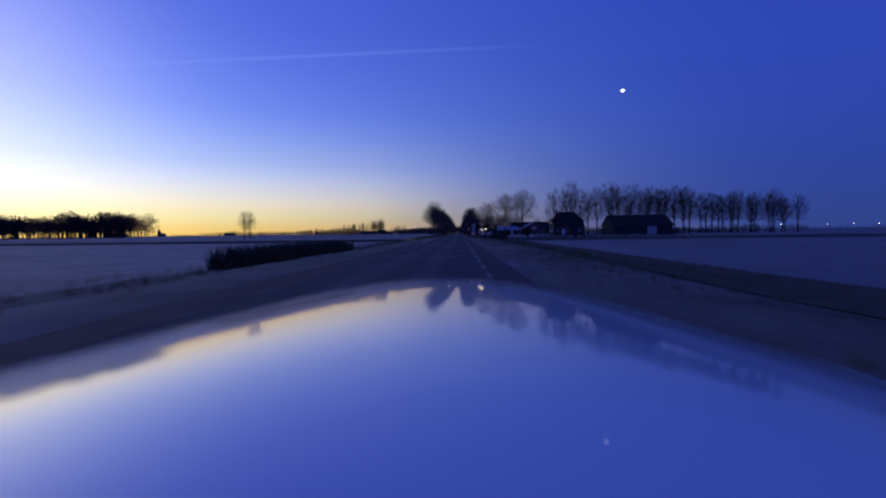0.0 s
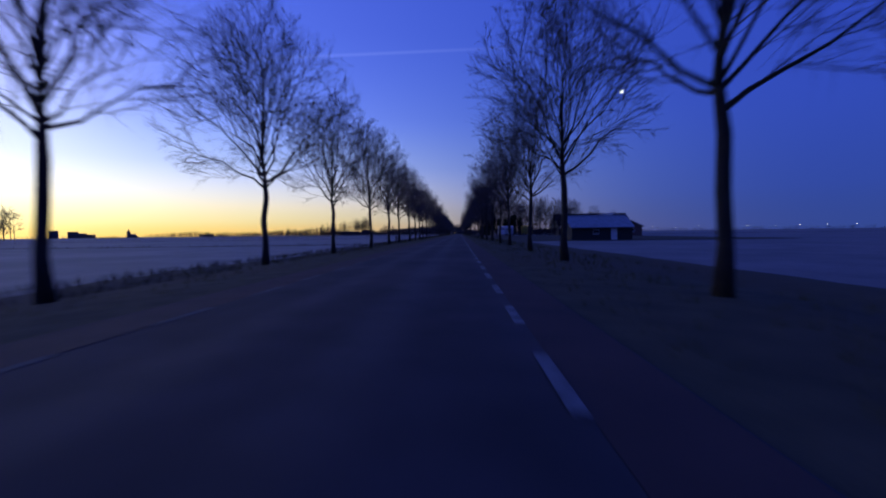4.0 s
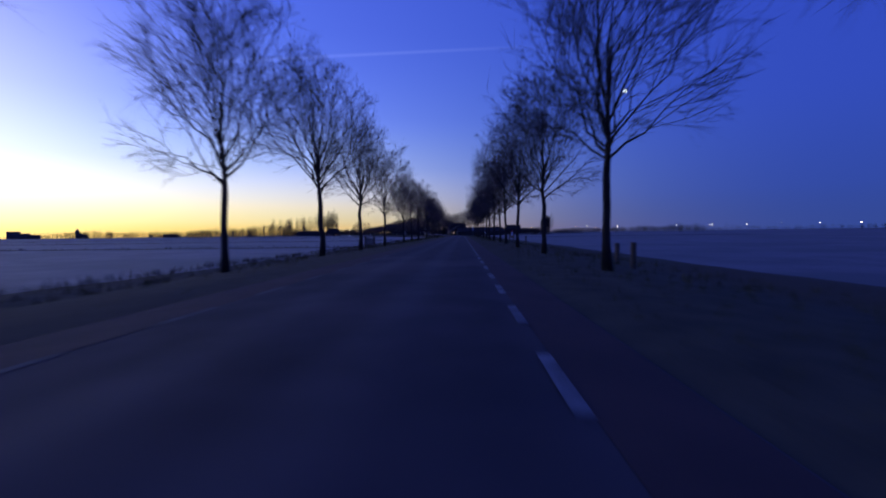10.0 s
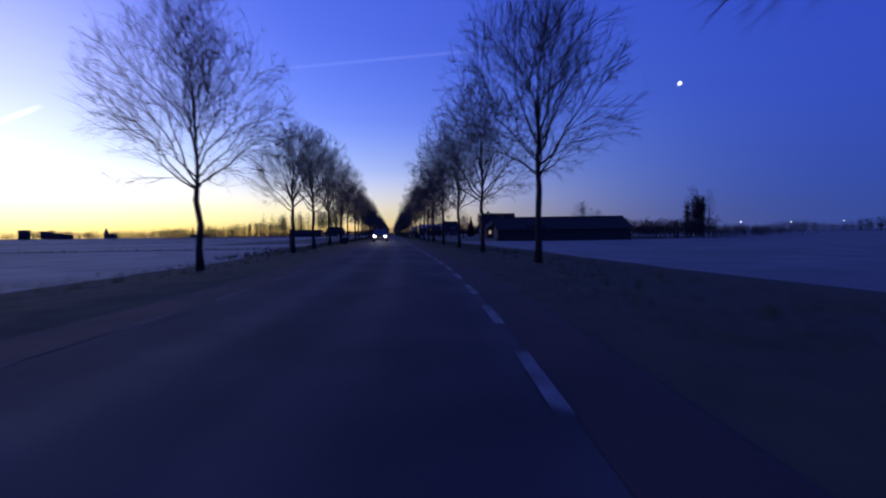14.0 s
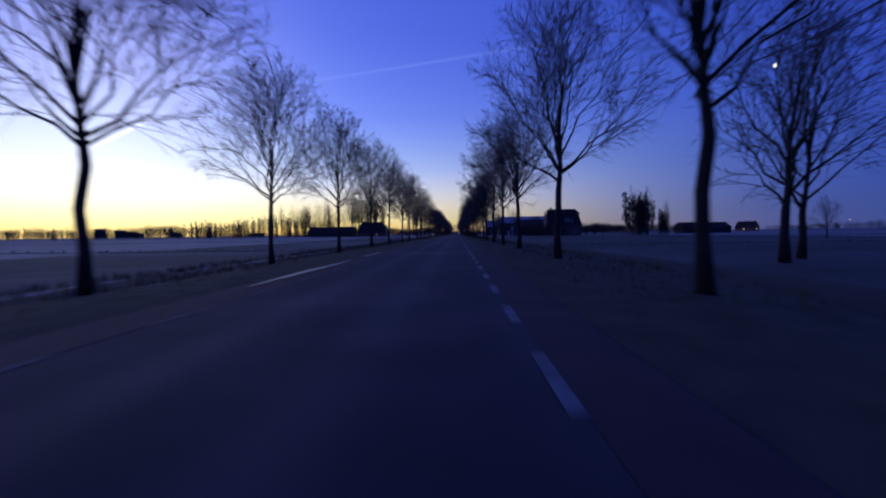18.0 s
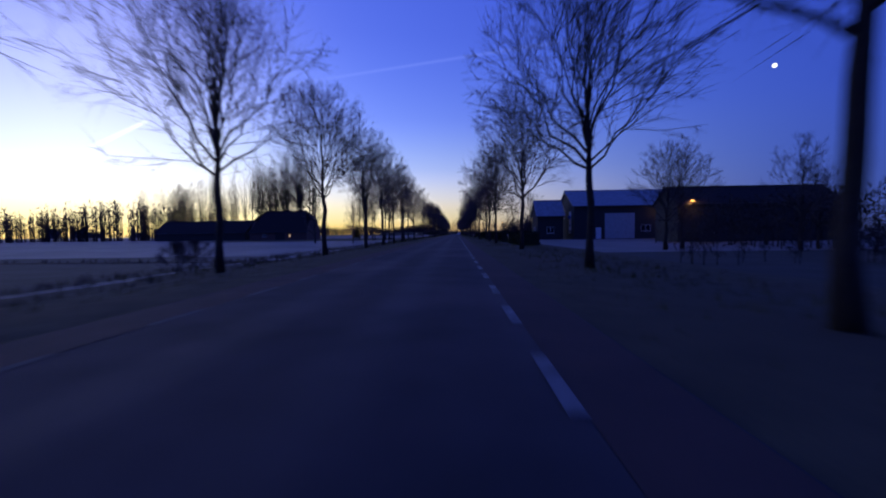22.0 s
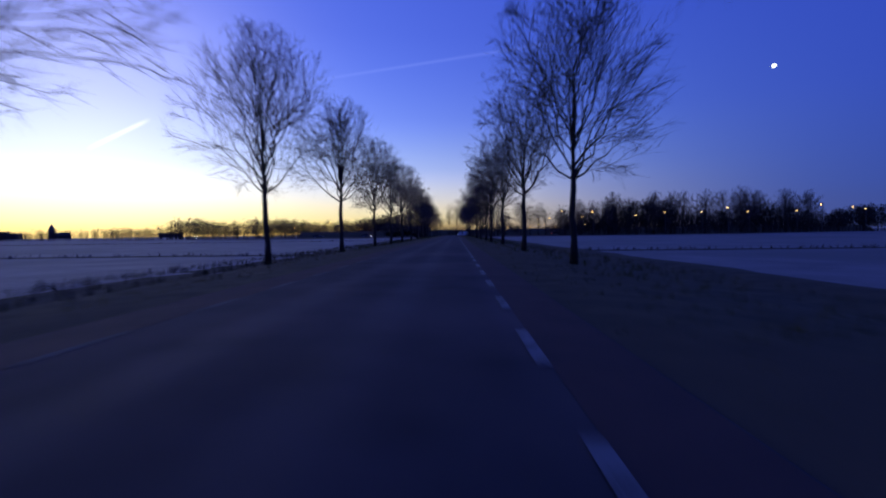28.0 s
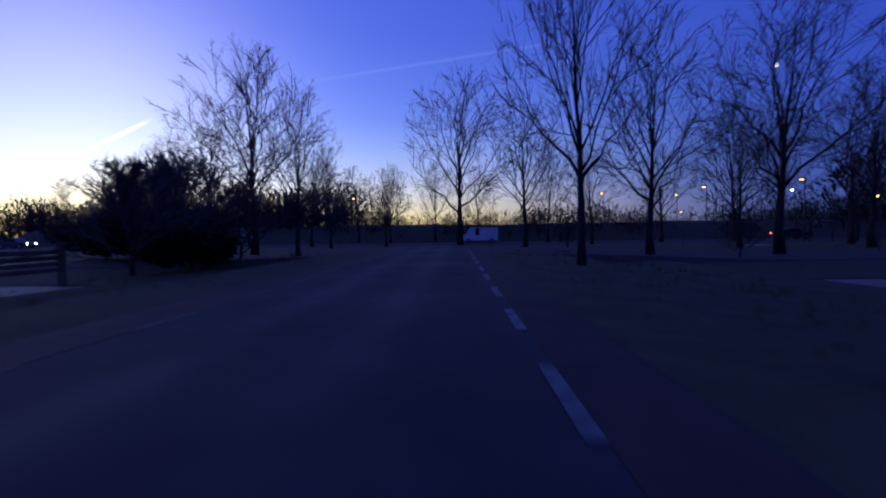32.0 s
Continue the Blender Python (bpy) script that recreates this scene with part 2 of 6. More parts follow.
GATE_PAINT = material("weathered_gate_paint", (0.5, 0.48, 0.48), (0.36, 0.34, 0.34), 4, 0.7, 0.15, fine=40)
CREAM = material("pale_panel", (0.42, 0.42, 0.4), (0.33, 0.33, 0.32), 2, 0.6, 0.1, fine=20)
RED = material("red_reflective_paint", (0.5, 0.035, 0.025), (0.38, 0.03, 0.02), 4, 0.5, 0.1, fine=40)
STEEL = material("galvanised_steel", (0.32, 0.33, 0.34), (0.22, 0.23, 0.24), 6, 0.5, 0.1, metallic=0.7, fine=40)
WOOD = material("weathered_wood", (0.17, 0.12, 0.075), (0.1, 0.075, 0.05), 5, 0.85, 0.4, fine=40, rand=0.25)
SIGN_BLUE = material("blue_sign_face", (0.02, 0.07, 0.3), (0.02, 0.06, 0.26), 3, 0.45, 0)
SIGN_BACK = material("grey_sign_back", (0.06, 0.06, 0.065), (0.05, 0.05, 0.055), 5, 0.6, 0.1)
LAMP_WARM = glowing("warm_lamp_glass", (1.0, 0.5, 0.1), 8)
LAMP_WHITE = glowing("white_lamp_glass", (1.0, 0.93, 0.75), 32)
LAMP_YELLOW = glowing("yellow_lamp_glass", (1.0, 0.75, 0.15), 10)
LAMP_FAR = glowing("far_lamp_glass", (1.0, 0.85, 0.62), 11)
LAMP_LANTERN = glowing("lantern_glass", (1.0, 0.86, 0.4), 7)
LAMP_RED = glowing("red_lamp_glass", (1.0, 0.06, 0.02), 8)
WINDOW_LIT = glowing("lit_window_pane", (1.0, 0.6, 0.2), 0.55)


# ---- building blocks ----
class Shape:
    """Vertices and faces of one part, gathered piece by piece."""

    def __init__(self):
        self.v, self.f = [], []

    def add(self, vs, fs):
        o = len(self.v)
        self.v += [tuple(p) for p in vs]
        self.f += [tuple(i + o for i in q) for q in fs]
        return self

    def box(self, x0, y0, z0, x1, y1, z1, b=0.0):
        """A box with its upright and top edges cut by b."""
        if b <= 0:
            vs = [(x, y, z) for z in (z0, z1) for x, y in ((x0, y0), (x1, y0), (x1, y1), (x0, y1))]
            return self.add(vs, [(3, 2, 1, 0), (4, 5, 6, 7), (0, 1, 5, 4), (1, 2, 6, 5), (2, 3, 7, 6), (3, 0, 4, 7)])
        rings = []
        for z, k in ((z0, 0), (z1 - b, 0), (z1, b)):
            rings.append([(x0 + b + k, y0 + k, z), (x1 - b - k, y0 + k, z), (x1 - k, y0 + b + k, z), (x1 - k, y1 - b - k, z),
                          (x1 - b - k, y1 - k, z), (x0 + b + k, y1 - k, z), (x0 + k, y1 - b - k, z), (x0 + k, y0 + b + k, z)])
        fs = [tuple(range(7, -1, -1)), tuple(range(16, 24))]
        for r in range(2):
            fs += [(r * 8 + i, r * 8 + (i + 1) % 8, r * 8 + 8 + (i + 1) % 8, r * 8 + 8 + i) for i in range(8)]
        return self.add([p for r in rings for p in r], fs)

    def tube(self, pts, radii, sides=6, cap=True):
        """A round bar through points, with a radius at each."""
        o = len(self.v)
        pts = [Vector(p) for p in pts]
        for i, p in enumerate(pts):
            w = (pts[min(i + 1, len(pts) - 1)] - pts[max(i - 1, 0)]).normalized()
            a = w.cross(Vector((0.31, 0.95, 0.07)) if abs(w.y) < 0.9 else Vector((1, 0, 0))).normalized()
            b = w.cross(a)
            for k in range(sides):
                g = 2 * math.pi * k / sides
                self.v.append(tuple(p + (a * math.cos(g) + b * math.sin(g)) * radii[i]))
        for i in range(len(pts) - 1):
            for k in range(sides):
                self.f.append((o + i * sides + k, o + i * sides + (k + 1) % sides, o + (i + 1) * sides + (k + 1) % sides, o + (i + 1) * sides + k))
        if cap:
            self.f.append(tuple(o + k for k in range(sides - 1, -1, -1)))
            self.f.append(tuple(o + (len(pts) - 1) * sides + k for k in range(sides)))
        return self

    def ball(self, c, r, n=8, m=5, squash=1.0):
        o = len(self.v)
        for j in range(m + 1):
            e = math.pi * j / m
            for k in range(n):
                g = 2 * math.pi * k / n
                self.v.append((c[0] + r * math.sin(e) * math.cos(g), c[1] + r * math.sin(e) * math.sin(g), c[2] + r * squash * math.cos(e)))
        for j in range(m):
            for k in range(n):
                self.f.append((o + j * n + k, o + (j + 1) * n + k, o + (j + 1) * n + (k + 1) % n, o + j * n + (k + 1) % n))
        return self

    def slab(self, outline, y0, y1):
        """An outline in x and z, drawn out along y."""
        n = len(outline)
        vs = [(x, y0, z) for x, z in outline] + [(x, y1, z) for x, z in outline]
        return self.add(vs, [tuple(range(n)), tuple(range(2 * n - 1, n - 1, -1))] + [(i, n + i, n + (i + 1) % n, (i + 1) % n) for i in range(n)])

    def mesh(self, name, mat, smooth=False):
        me = bpy.data.meshes.new(name)
        me.from_pydata(self.v, [], self.f)
        me.materials.append(mat)
        if smooth:
            me.polygons.foreach_set("use_smooth", [True] * len(me.polygons))
        me.update()
        return me


def part(name, shape, mat, parent=None, label="", smooth=False, m=None):
    """One mesh object, under a thing or a part."""
    ob = new(name, shape.mesh(name, mat, smooth) if isinstance(shape, Shape) else shape)
    if parent:
        ob.parent = parent
    if m is not None:
        ob.matrix_basis = m
    return tagged(ob, label)


def thing(name, label, category, m=None, group="", kind=""):
    ob = new(name)
    ob.empty_display_size = 0.3
    if m is not None:
        ob.matrix_basis = m
    return tagged(ob, label, category, group, kind)


# ---- ground, verges, road ----
def sheet(name, rows_s, cols, mat, label, category, kind="structure", lift=None):
    """A sheet that follows the road: cols are (d, z)."""
    sh = Shape()
    n = len(cols)
    for s in rows_s:
        for d, z in cols:
            sh.v.append(tuple(W(s, d, z + (lift(s, d) if lift else 0))))
    for i in range(len(rows_s) - 1):
        for k in range(n - 1):
            sh.f.append((i * n + k, i * n + k + 1, (i + 1) * n + k + 1, (i + 1) * n + k))
    ob = part(name, sh, mat, smooth=True)
    ob.data.attributes.new("across", "FLOAT", "POINT").data.foreach_set("value", [d for s in rows_s for d, z in cols])
    return tagged(ob, label, category, kind=kind)


def lump(s, d):
    if -4.3 < d < 1.6:
        return 0.0
    k = min(1.0, (abs(d + 1.3) - 2.7) / 2)
    return k * (0.09 * noise.noise(Vector((s * 0.11, d * 0.3, 0))) + 0.05 * noise.noise(Vector((s * 0.6, d * 0.9, 4))))


ROWS = [-80 + 2.0 * i for i in range(610)]
g = Shape()
N = 40
for i in range(N + 1):
    for k in range(N + 1):
        x = -4000 + 8000 * i / N
        y = -2500 + 8000 * k / N
        g.v.append((x, y, -0.62))
for i in range(N):
    for k in range(N):
        g.f.append((i * (N + 1) + k, (i + 1) * (N + 1) + k, (i + 1) * (N + 1) + k + 1, i * (N + 1) + k + 1))
tagged(part("ground", g, FIELD), "flat frosted meadow reaching the horizon", "ground", kind="structure")
LEFT_SLOPE = [(-12.5, -0.67), (-11, -0.58), (-10.2, -0.55), (-9.3, -0.6), (-8.4, -0.42), (-7.2, -0.2), (-6, -0.08), (-5, -0.03), (-4.3, -0.015), (-3.9, -0.03)]
RIGHT_SLOPE = [(1.2, -0.03), (1.7, -0.015), (2.6, -0.04), (3.6, -0.08), (4.8, -0.18), (5.8, -0.4), (6.6, -0.5), (7.4, -0.49), (8.4, -0.42), (9.6, -0.5), (11, -0.67)]
for limit, mat, words in ((90, FROST_VERGE, "frosted"), (0, VERGE, "dark")):
    sheet("verge_left", [s for s in ROWS if (s <= 90) == (limit > 0) or s == 90], LEFT_SLOPE, mat, words + " rough grass verge beside the road", "verge", lift=lump)
    sheet("verge_right", [s for s in ROWS if (s <= 64) == (limit > 0) or s == 64], RIGHT_SLOPE, mat, words + " grass verge falling to a ditch beside the road", "verge", lift=lump)
sheet("road", ROWS, [(-3.95 + 0.35 * i, 0.045 - 0.0082 * (-2.62 + 0.35 * i) ** 2) for i in range(16)], ASPHALT, "dark worn asphalt country road", "road")
sheet("road_side_strip", ROWS, [(0.62, 0.018), (0.95, 0.008), (1.28, -0.007)], ASPHALT_SIDE, "reddish asphalt strip along the road's edge", "road")
sheet("road_side_strip", ROWS, [(-3.93, -0.006), (-3.5, 0.01), (-3.05, 0.025)], ASPHALT_SIDE, "reddish asphalt strip along the road's edge", "road")
for d0 in (0.52, -3.1):
    sh = Shape()
    z0 = 0.026
    for i in range(-20, 565):
        s = i * 2.0
        if 465 < s < 478:
            continue
        a, b, c, e = W(s, d0, z0), W(s, d0 + 0.1, z0), W(s + 1.0, d0 + 0.1, z0), W(s + 1.0, d0, z0)
        sh.add([a, b, c, e], [(0, 1, 2, 3)])
    tagged(part("edge_line", sh, PAINT if d0 > 0 else PAINT_WORN), "worn white dashed edge line on the asphalt", "road marking", kind="stuff")
for s0 in (77, 101, 476):
    sh = Shape()
    for i in range(9):
        d = -3.5 + i * 0.52
        sh.add([W(s0, d, 0.055), W(s0, d + 0.26, 0.055), W(s0 + 0.5, d + 0.26, 0.055), W(s0 + 0.5, d, 0.055)], [(0, 1, 2, 3)])
    tagged(part("hump_marking", sh, PAINT), "row of white blocks across the road hump", "road marking", kind="structure")


# ---- trees ----
def grow(seed, height=9.2, clear=2.9, spread=2.9, limbs=15, seconds=7, twigs=5, ends=4, girth=0.15, lean=0.0, steep=68):
    """The trunk with its limbs, and the fine branches, of one bare tree: limbs that curve upwards inside a rounded crown."""
    rnd = random.Random(seed)
    wood, fine = Shape(), Shape()
    top = height * 0.88
    axis, radii = [], []
    bend = Vector((rnd.uniform(-lean, lean), rnd.uniform(-lean, lean), 0))
    for i in range(9):
        u = i / 8
        p = Vector((0, 0, top * u)) + bend * u * u + (Vector((rnd.uniform(-.07, .07), rnd.uniform(-.07, .07), 0)) if 0 < i else Vector())
        axis.append(p)
        radii.append(girth * (1.35 if i == 0 else 1 - 0.15 * u) * (1 if u < clear / top else max(0.08, 1 - 1.2 * (u - clear / top))))
    wood.tube(axis, radii, 7)
    centre, reach, rise = Vector((bend.x * 0.4, bend.y * 0.4, clear + (height - clear) * 0.46)), spread, (height - clear) * 0.55

    def spine(u):
        f = min(7.999, max(0, u * 8))
        i = int(f)
        return axis[i].lerp(axis[i + 1], f - i)

    def outside(p):
        q = p - centre
        lower = 1.0 if q.z > 0 else 0.92
        return math.sqrt((q.x * q.x + q.y * q.y) / (reach * lower) ** 2 + (q.z / rise) ** 2)

    def held(p, step, slack):
        """A step from p, cut short where it would leave the crown."""
        for f in (1.0, 0.75, 0.5, 0.28):
            if outside(p + step * f) < slack:
                break
        return p + step * f

    def run(p, way, length, n, crook, lift, slack):
        """A crooked branch from p that turns upwards."""
        pts = [p]
        w = way.copy()
        for i in range(n):
            w = (w + Vector((rnd.uniform(-crook, crook), rnd.uniform(-crook, crook), rnd.uniform(-crook, crook) + lift))).normalized()
            pts.append(held(pts[-1], w * (length / n), slack))
        return pts

    def off(way, a, lift):
        """A way that leaves another by the angle a, at a random side, and tends upwards."""
        s = way.cross(Vector((rnd.uniform(-1, 1), rnd.uniform(-1, 1), rnd.uniform(-1, 1)))).normalized()
        return (way * math.cos(a) + s * math.sin(a) + Vector((0, 0, lift))).normalized()

    def sliver(foot, tip, r):
        """A thin three-sided point."""
        w = (tip - foot).normalized()
        a = w.cross(Vector((0.31, 0.95, 0.07))).normalized() * r
        b = w.cross(a)
        fine.add([foot + a, foot - a * 0.5 + b * 0.87, foot - a * 0.5 - b * 0.87, tip], [(0, 1, 3), (1, 2, 3), (2, 0, 3)])

    for i in range(limbs):
        k = i / (limbs - 1)
        u = (clear + (height * 0.7 - clear) * k ** 1.5) / top
        az = i * 2.399 + rnd.uniform(-0.4, 0.4)
        up_angle = radians(steep - (steep - 12) * k ** 0.65 + rnd.uniform(-9, 9))
        way = Vector((math.sin(up_angle) * math.cos(az), math.sin(up_angle) * math.sin(az), math.cos(up_angle)))
        p0 = spine(u)
        length = 0.2
        while length < 9 and outside(p0 + way * length) < 1:
            length += 0.1
        length = length * rnd.uniform(0.86, 1.0) + 0.15
        r = girth * (0.42 - 0.2 * k) * rnd.uniform(0.8, 1.1)
        limb = run(p0, way, length, 5, 0.17, 0.04, 0.98)
        wood.tube(limb, [r, r * .7, r * .48, r * .32, r * .2, r * .1], 4, False)
        for j in range(seconds):
            q = 0.16 + 0.82 * (j + rnd.random() * 0.6) / seconds
            f = min(4.999, q * 5)
            p = limb[int(f)].lerp(limb[int(f) + 1], f - int(f))
            w2 = off((limb[int(f) + 1] - limb[int(f)]).normalized(), radians(rnd.uniform(22, 48)), 0.14)
            l2 = length * (0.52 - 0.26 * q) * rnd.uniform(0.75, 1.15) + 0.3
            sec = run(p, w2, l2, 2, 0.16, 0.08, 1.03)
            fine.tube(sec, [0.022, 0.015, 0.007], 3, False)
            for m in range(twigs):
                q2 = 0.2 + 0.8 * (m + rnd.random() * 0.7) / twigs
                f2 = min(1.999, q2 * 2)
                p2 = sec[int(f2)].lerp(sec[int(f2) + 1], f2 - int(f2))
                w3 = off((sec[int(f2) + 1] - sec[int(f2)]).normalized(), radians(rnd.uniform(18, 42)), 0.14)
                l3 = l2 * rnd.uniform(0.35, 0.65) + 0.15
                tip = held(p2, w3 * l3, 1.06)
                sliver(p2, tip, 0.013)
                for e in range(ends):
                    p3 = p2.lerp(tip, rnd.uniform(0.15, 0.95))
                    w4 = off(w3, radians(rnd.uniform(14, 40)), 0.12)
                    end = held(p3, w4 * (l3 * rnd.uniform(0.5, 0.95) + 0.1), rnd.uniform(1.0, 1.14))
                    a = w4.cross(Vector((rnd.uniform(-1, 1), rnd.uniform(-1, 1), 0.3))).normalized() * 0.0115
                    fine.add([p3 + a, p3 - a, end], [(0, 1, 2)])
    return wood, fine


def fan(seed, height=9.2, clear=2.8, spread=3.45, limbs=17, seconds=8, twigs=6, ends=5, girth=0.14, lean=0.2, fine_r=0.0066, droop=4):
    """The wood and the fine twigs of one bare broad tree: limbs that leave the stem close together and fan out to a rounded dome."""
    rnd = random.Random(seed)
    wood, fine = Shape(), Shape()
    bend = Vector((rnd.uniform(-lean, lean), rnd.uniform(-lean, lean), 0))
    top = height * 0.8
    axis, radii = [], []
    for i in range(10):
        u = i / 9
        z = top * u
        p = Vector((0, 0, z)) + bend * u * u + (Vector((rnd.uniform(-.06, .06), rnd.uniform(-.06, .06), 0)) if i else Vector())
        axis.append(p)
        k = 1 - 0.12 * min(1, z / clear) if z < clear else max(0.1, 0.72 * (1 - (z - clear) / (top - clear)) ** 1.1)
        radii.append(girth * (1.4 if i == 0 else k))
    wood.tube(axis, radii, 7)
    middle = clear + (height - clear) * 0.4

    def stem(z):
        f = min(8.999, max(0, z / top * 9))
        i = int(f)
        return axis[i].lerp(axis[i + 1], f - i)

    def outside(p):
        q = p - bend * 0.5
        h = (q.z - middle) / ((height - middle) if q.z > middle else (middle - clear * 0.8))
        return math.sqrt((q.x * q.x + q.y * q.y) / (spread * spread) + h * h)

    def held(p, step, slack):
        for f in (1.0, 0.78, 0.55, 0.3):
            if outside(p + step * f) < slack:
                break
        return p + step * f

    def off(way, a, lift):
        """A way that leaves another by the angle a, at a random side, and tends upwards."""
        w = way.cross(Vector((rnd.uniform(-1, 1), rnd.uniform(-1, 1), rnd.uniform(-1, 1)))).normalized()
        return (way * math.cos(a) + w * math.sin(a) + Vector((0, 0, lift))).normalized()

    def blade(foot, tip, r):
        a = (tip - foot).cross(Vector((rnd.uniform(-1, 1), rnd.uniform(-1, 1), 0.3))).normalized() * r
        fine.add([foot + a, foot - a, tip], [(0, 1, 2)])

    for i in range(limbs):
        k = i / (limbs - 1)
        p0 = stem(clear + (height * 0.46 - clear) * k ** 1.1 + rnd.uniform(-0.1, 0.15))
        az = i * 2.399 + rnd.uniform(-0.45, 0.45)
        polar = radians(102 - 96 * k ** 0.85 + rnd.uniform(-8, 8))
        out = Vector((math.cos(az), math.sin(az), 0))
        reach = rnd.uniform(0.8, 0.94)
        rise = (height - middle) if polar < 1.57 else (middle - clear * 0.8)
        aim = bend * 0.5 + out * spread * math.sin(polar) * reach + Vector((0, 0, middle + rise * math.cos(polar) * reach))
        length = (aim - p0).length
        knee = p0 + out * length * (0.36 * math.sin(polar)) + Vector((0, 0, length * (0.3 + 0.22 * math.cos(polar))))
        limb = []
        for j in range(7):
            q = j / 6
            p = p0 * (1 - q) ** 2 + knee * 2 * q * (1 - q) + aim * q * q
            limb.append(p + Vector((rnd.uniform(-1, 1), rnd.uniform(-1, 1), rnd.uniform(-1, 1))) * (0.035 * length * (0 < j)))
        r = girth * (0.46 - 0.16 * k) * rnd.uniform(0.75, 1.1)
        wood.tube(limb, [r, r * .78, r * .58, r * .42, r * .29, r * .18, r * .08], 4, False)
        for j in range(seconds):
            q = 0.14 + 0.84 * (j + rnd.random() * 0.7) / seconds
            f = min(5.999, q * 6)
            p = limb[int(f)].lerp(limb[int(f) + 1], f - int(f))
            way = off((limb[int(f) + 1] - limb[int(f)]).normalized(), radians(rnd.uniform(22, 52)), 0.1 if i >= droop else -0.02)
            l2 = length * (0.46 - 0.22 * q) * rnd.uniform(0.75, 1.2) + 0.3
            mid = held(p, way * l2 * 0.5, 1.0)
            end = held(mid, (way + Vector((rnd.uniform(-.25, .25), rnd.uniform(-.25, .25), rnd.uniform(-.1, .3)))).normalized() * l2 * 0.5, 1.02)
            fine.tube([p, mid, end], [fine_r * 2.0, fine_r * 1.4, fine_r * 0.6], 3, False)
            for m in range(twigs):
                q2 = 0.1 + 0.9 * (m + rnd.random() * 0.8) / twigs
                p2 = p.lerp(mid, q2 * 2) if q2 < 0.5 else mid.lerp(end, min(1, q2 * 2 - 1))
                w3 = off(way, radians(rnd.uniform(18, 50)), 0.12 if i >= droop else -0.06)
                l3 = l2 * rnd.uniform(0.3, 0.6) + 0.2
                tip = held(p2, w3 * l3, 1.05)
                blade(p2, tip, fine_r * 1.15)
                for e in range(ends):
                    p3 = p2.lerp(tip, rnd.uniform(0.1, 0.95))
                    w4 = off(w3, radians(rnd.uniform(14, 46)), 0.1 if i >= droop else -0.05)
                    blade(p3, held(p3, w4 * (l3 * rnd.uniform(0.45, 0.9) + 0.12), rnd.uniform(1.0, 1.12)), fine_r)
    return wood, fine


def tree_kind(label, group, category="tree", name="tree", **how):
    """A standing model of one tree, to be copied."""
    wood, fine = (grow if "steep" in how else fan)(**how)
    root = thing(name, label, category, group=group)
    part("trunk", wood, BARK, root, smooth=True)
    part("crown", fine, TWIG, root)
    return root


def remove(root):
    for o in (*root.children_recursive, root):
        bpy.data.objects.remove(o)


AVENUE = [tree_kind("bare winter avenue tree with dark trunk on the grass verge", "trees lining the road", name="avenue_tree", seed=k, height=9.0 + 0.15 * (k % 3), spread=3.2 + 0.15 * (k % 2),
                    clear=2.65 + 0.2 * (k % 3), lean=0.3, girth=0.106 + 0.01 * (k % 3)) for k in range(7)]
ROW_L, ROW_R = -7.0, 3.7
# the moments at which the drive brings each tree to the same bearing
LEFT_T = [2.58, 2.84, 3.06, 3.30, 3.59, 3.83, 4.07, 4.31, 4.56, 4.8, 5.04, 5.28, 5.5, 5.73, 5.95, 6.22, 6.45, 6.81, 7.06, 7.29, 7.66, 7.905, 8.13, 8.555, 8.8, 9.04,
          9.48, 9.72, 9.975, 10.22, 10.455, 10.71, 11.05, 11.30, 11.54, 11.92, 12.17, 12.41, 12.645, 12.88, 13.11, 13.6]
LEFT_T2 = [14.04, 14.39, 14.6, 14.85, 15.1, 15.35, 15.62, 15.88, 16.14, 16.5, 16.83, 17.065, 17.35, 17.61, 17.86, 18.09, 18.35, 18.62, 18.88, 19.13, 19.36, 19.74, 19.99, 20.225,
           20.85, 21.13, 21.57, 21.76, 21.98, 22.27, 22.54, 22.76, 22.98, 23.19, 23.605, 24.15, 24.655, 24.92, 25.2, 25.39, 25.65, 25.92, 26.2, 26.45, 26.72, 27.0, 27.26,
           27.5, 27.78, 28.08, 28.38, 28.68, 28.94, 29.19, 29.55, 29.84, 30.11, 30.39, 30.67, 31.03, 31.57]
RIGHT_T = [3.37, 3.62, 3.86, 4.1, 4.34, 4.58, 4.82, 5.05, 5.29, 5.52, 5.69, 5.96, 6.16, 6.42, 7.315, 7.69, 7.915, 8.16, 8.8, 9.08, 9.29, 9.52, 9.755, 9.99, 10.23, 10.47, 10.69, 10.895,
           11.11, 11.35, 11.59, 11.76, 12.18, 12.4, 12.64, 12.91, 13.13]
RIGHT_T2 = [13.74, 14.05, 14.3, 14.49, 14.73, 14.98, 15.22, 15.47, 15.72, 16.0, 16.51, 16.94, 17.12, 17.355, 17.61, 17.87, 18.12, 18.39, 18.62, 18.91, 19.14, 19.4, 19.58, 19.75, 20.02, 20.27, 20.49, 20.7,
            20.885, 21.13, 21.345, 21.575, 21.8, 22.02, 22.35, 22.78, 23.0, 23.2, 23.62, 24.15, 24.41, 24.67, 24.93, 25.21, 25.72, 26.0, 26.27, 26.54, 26.8, 27.05, 27.28,
            27.495, 27.76, 28.06, 28.36, 28.695, 28.93, 29.23, 29.55, 29.82, 30.095, 30.43, 30.735, 31.05, 31.33, 31.63]
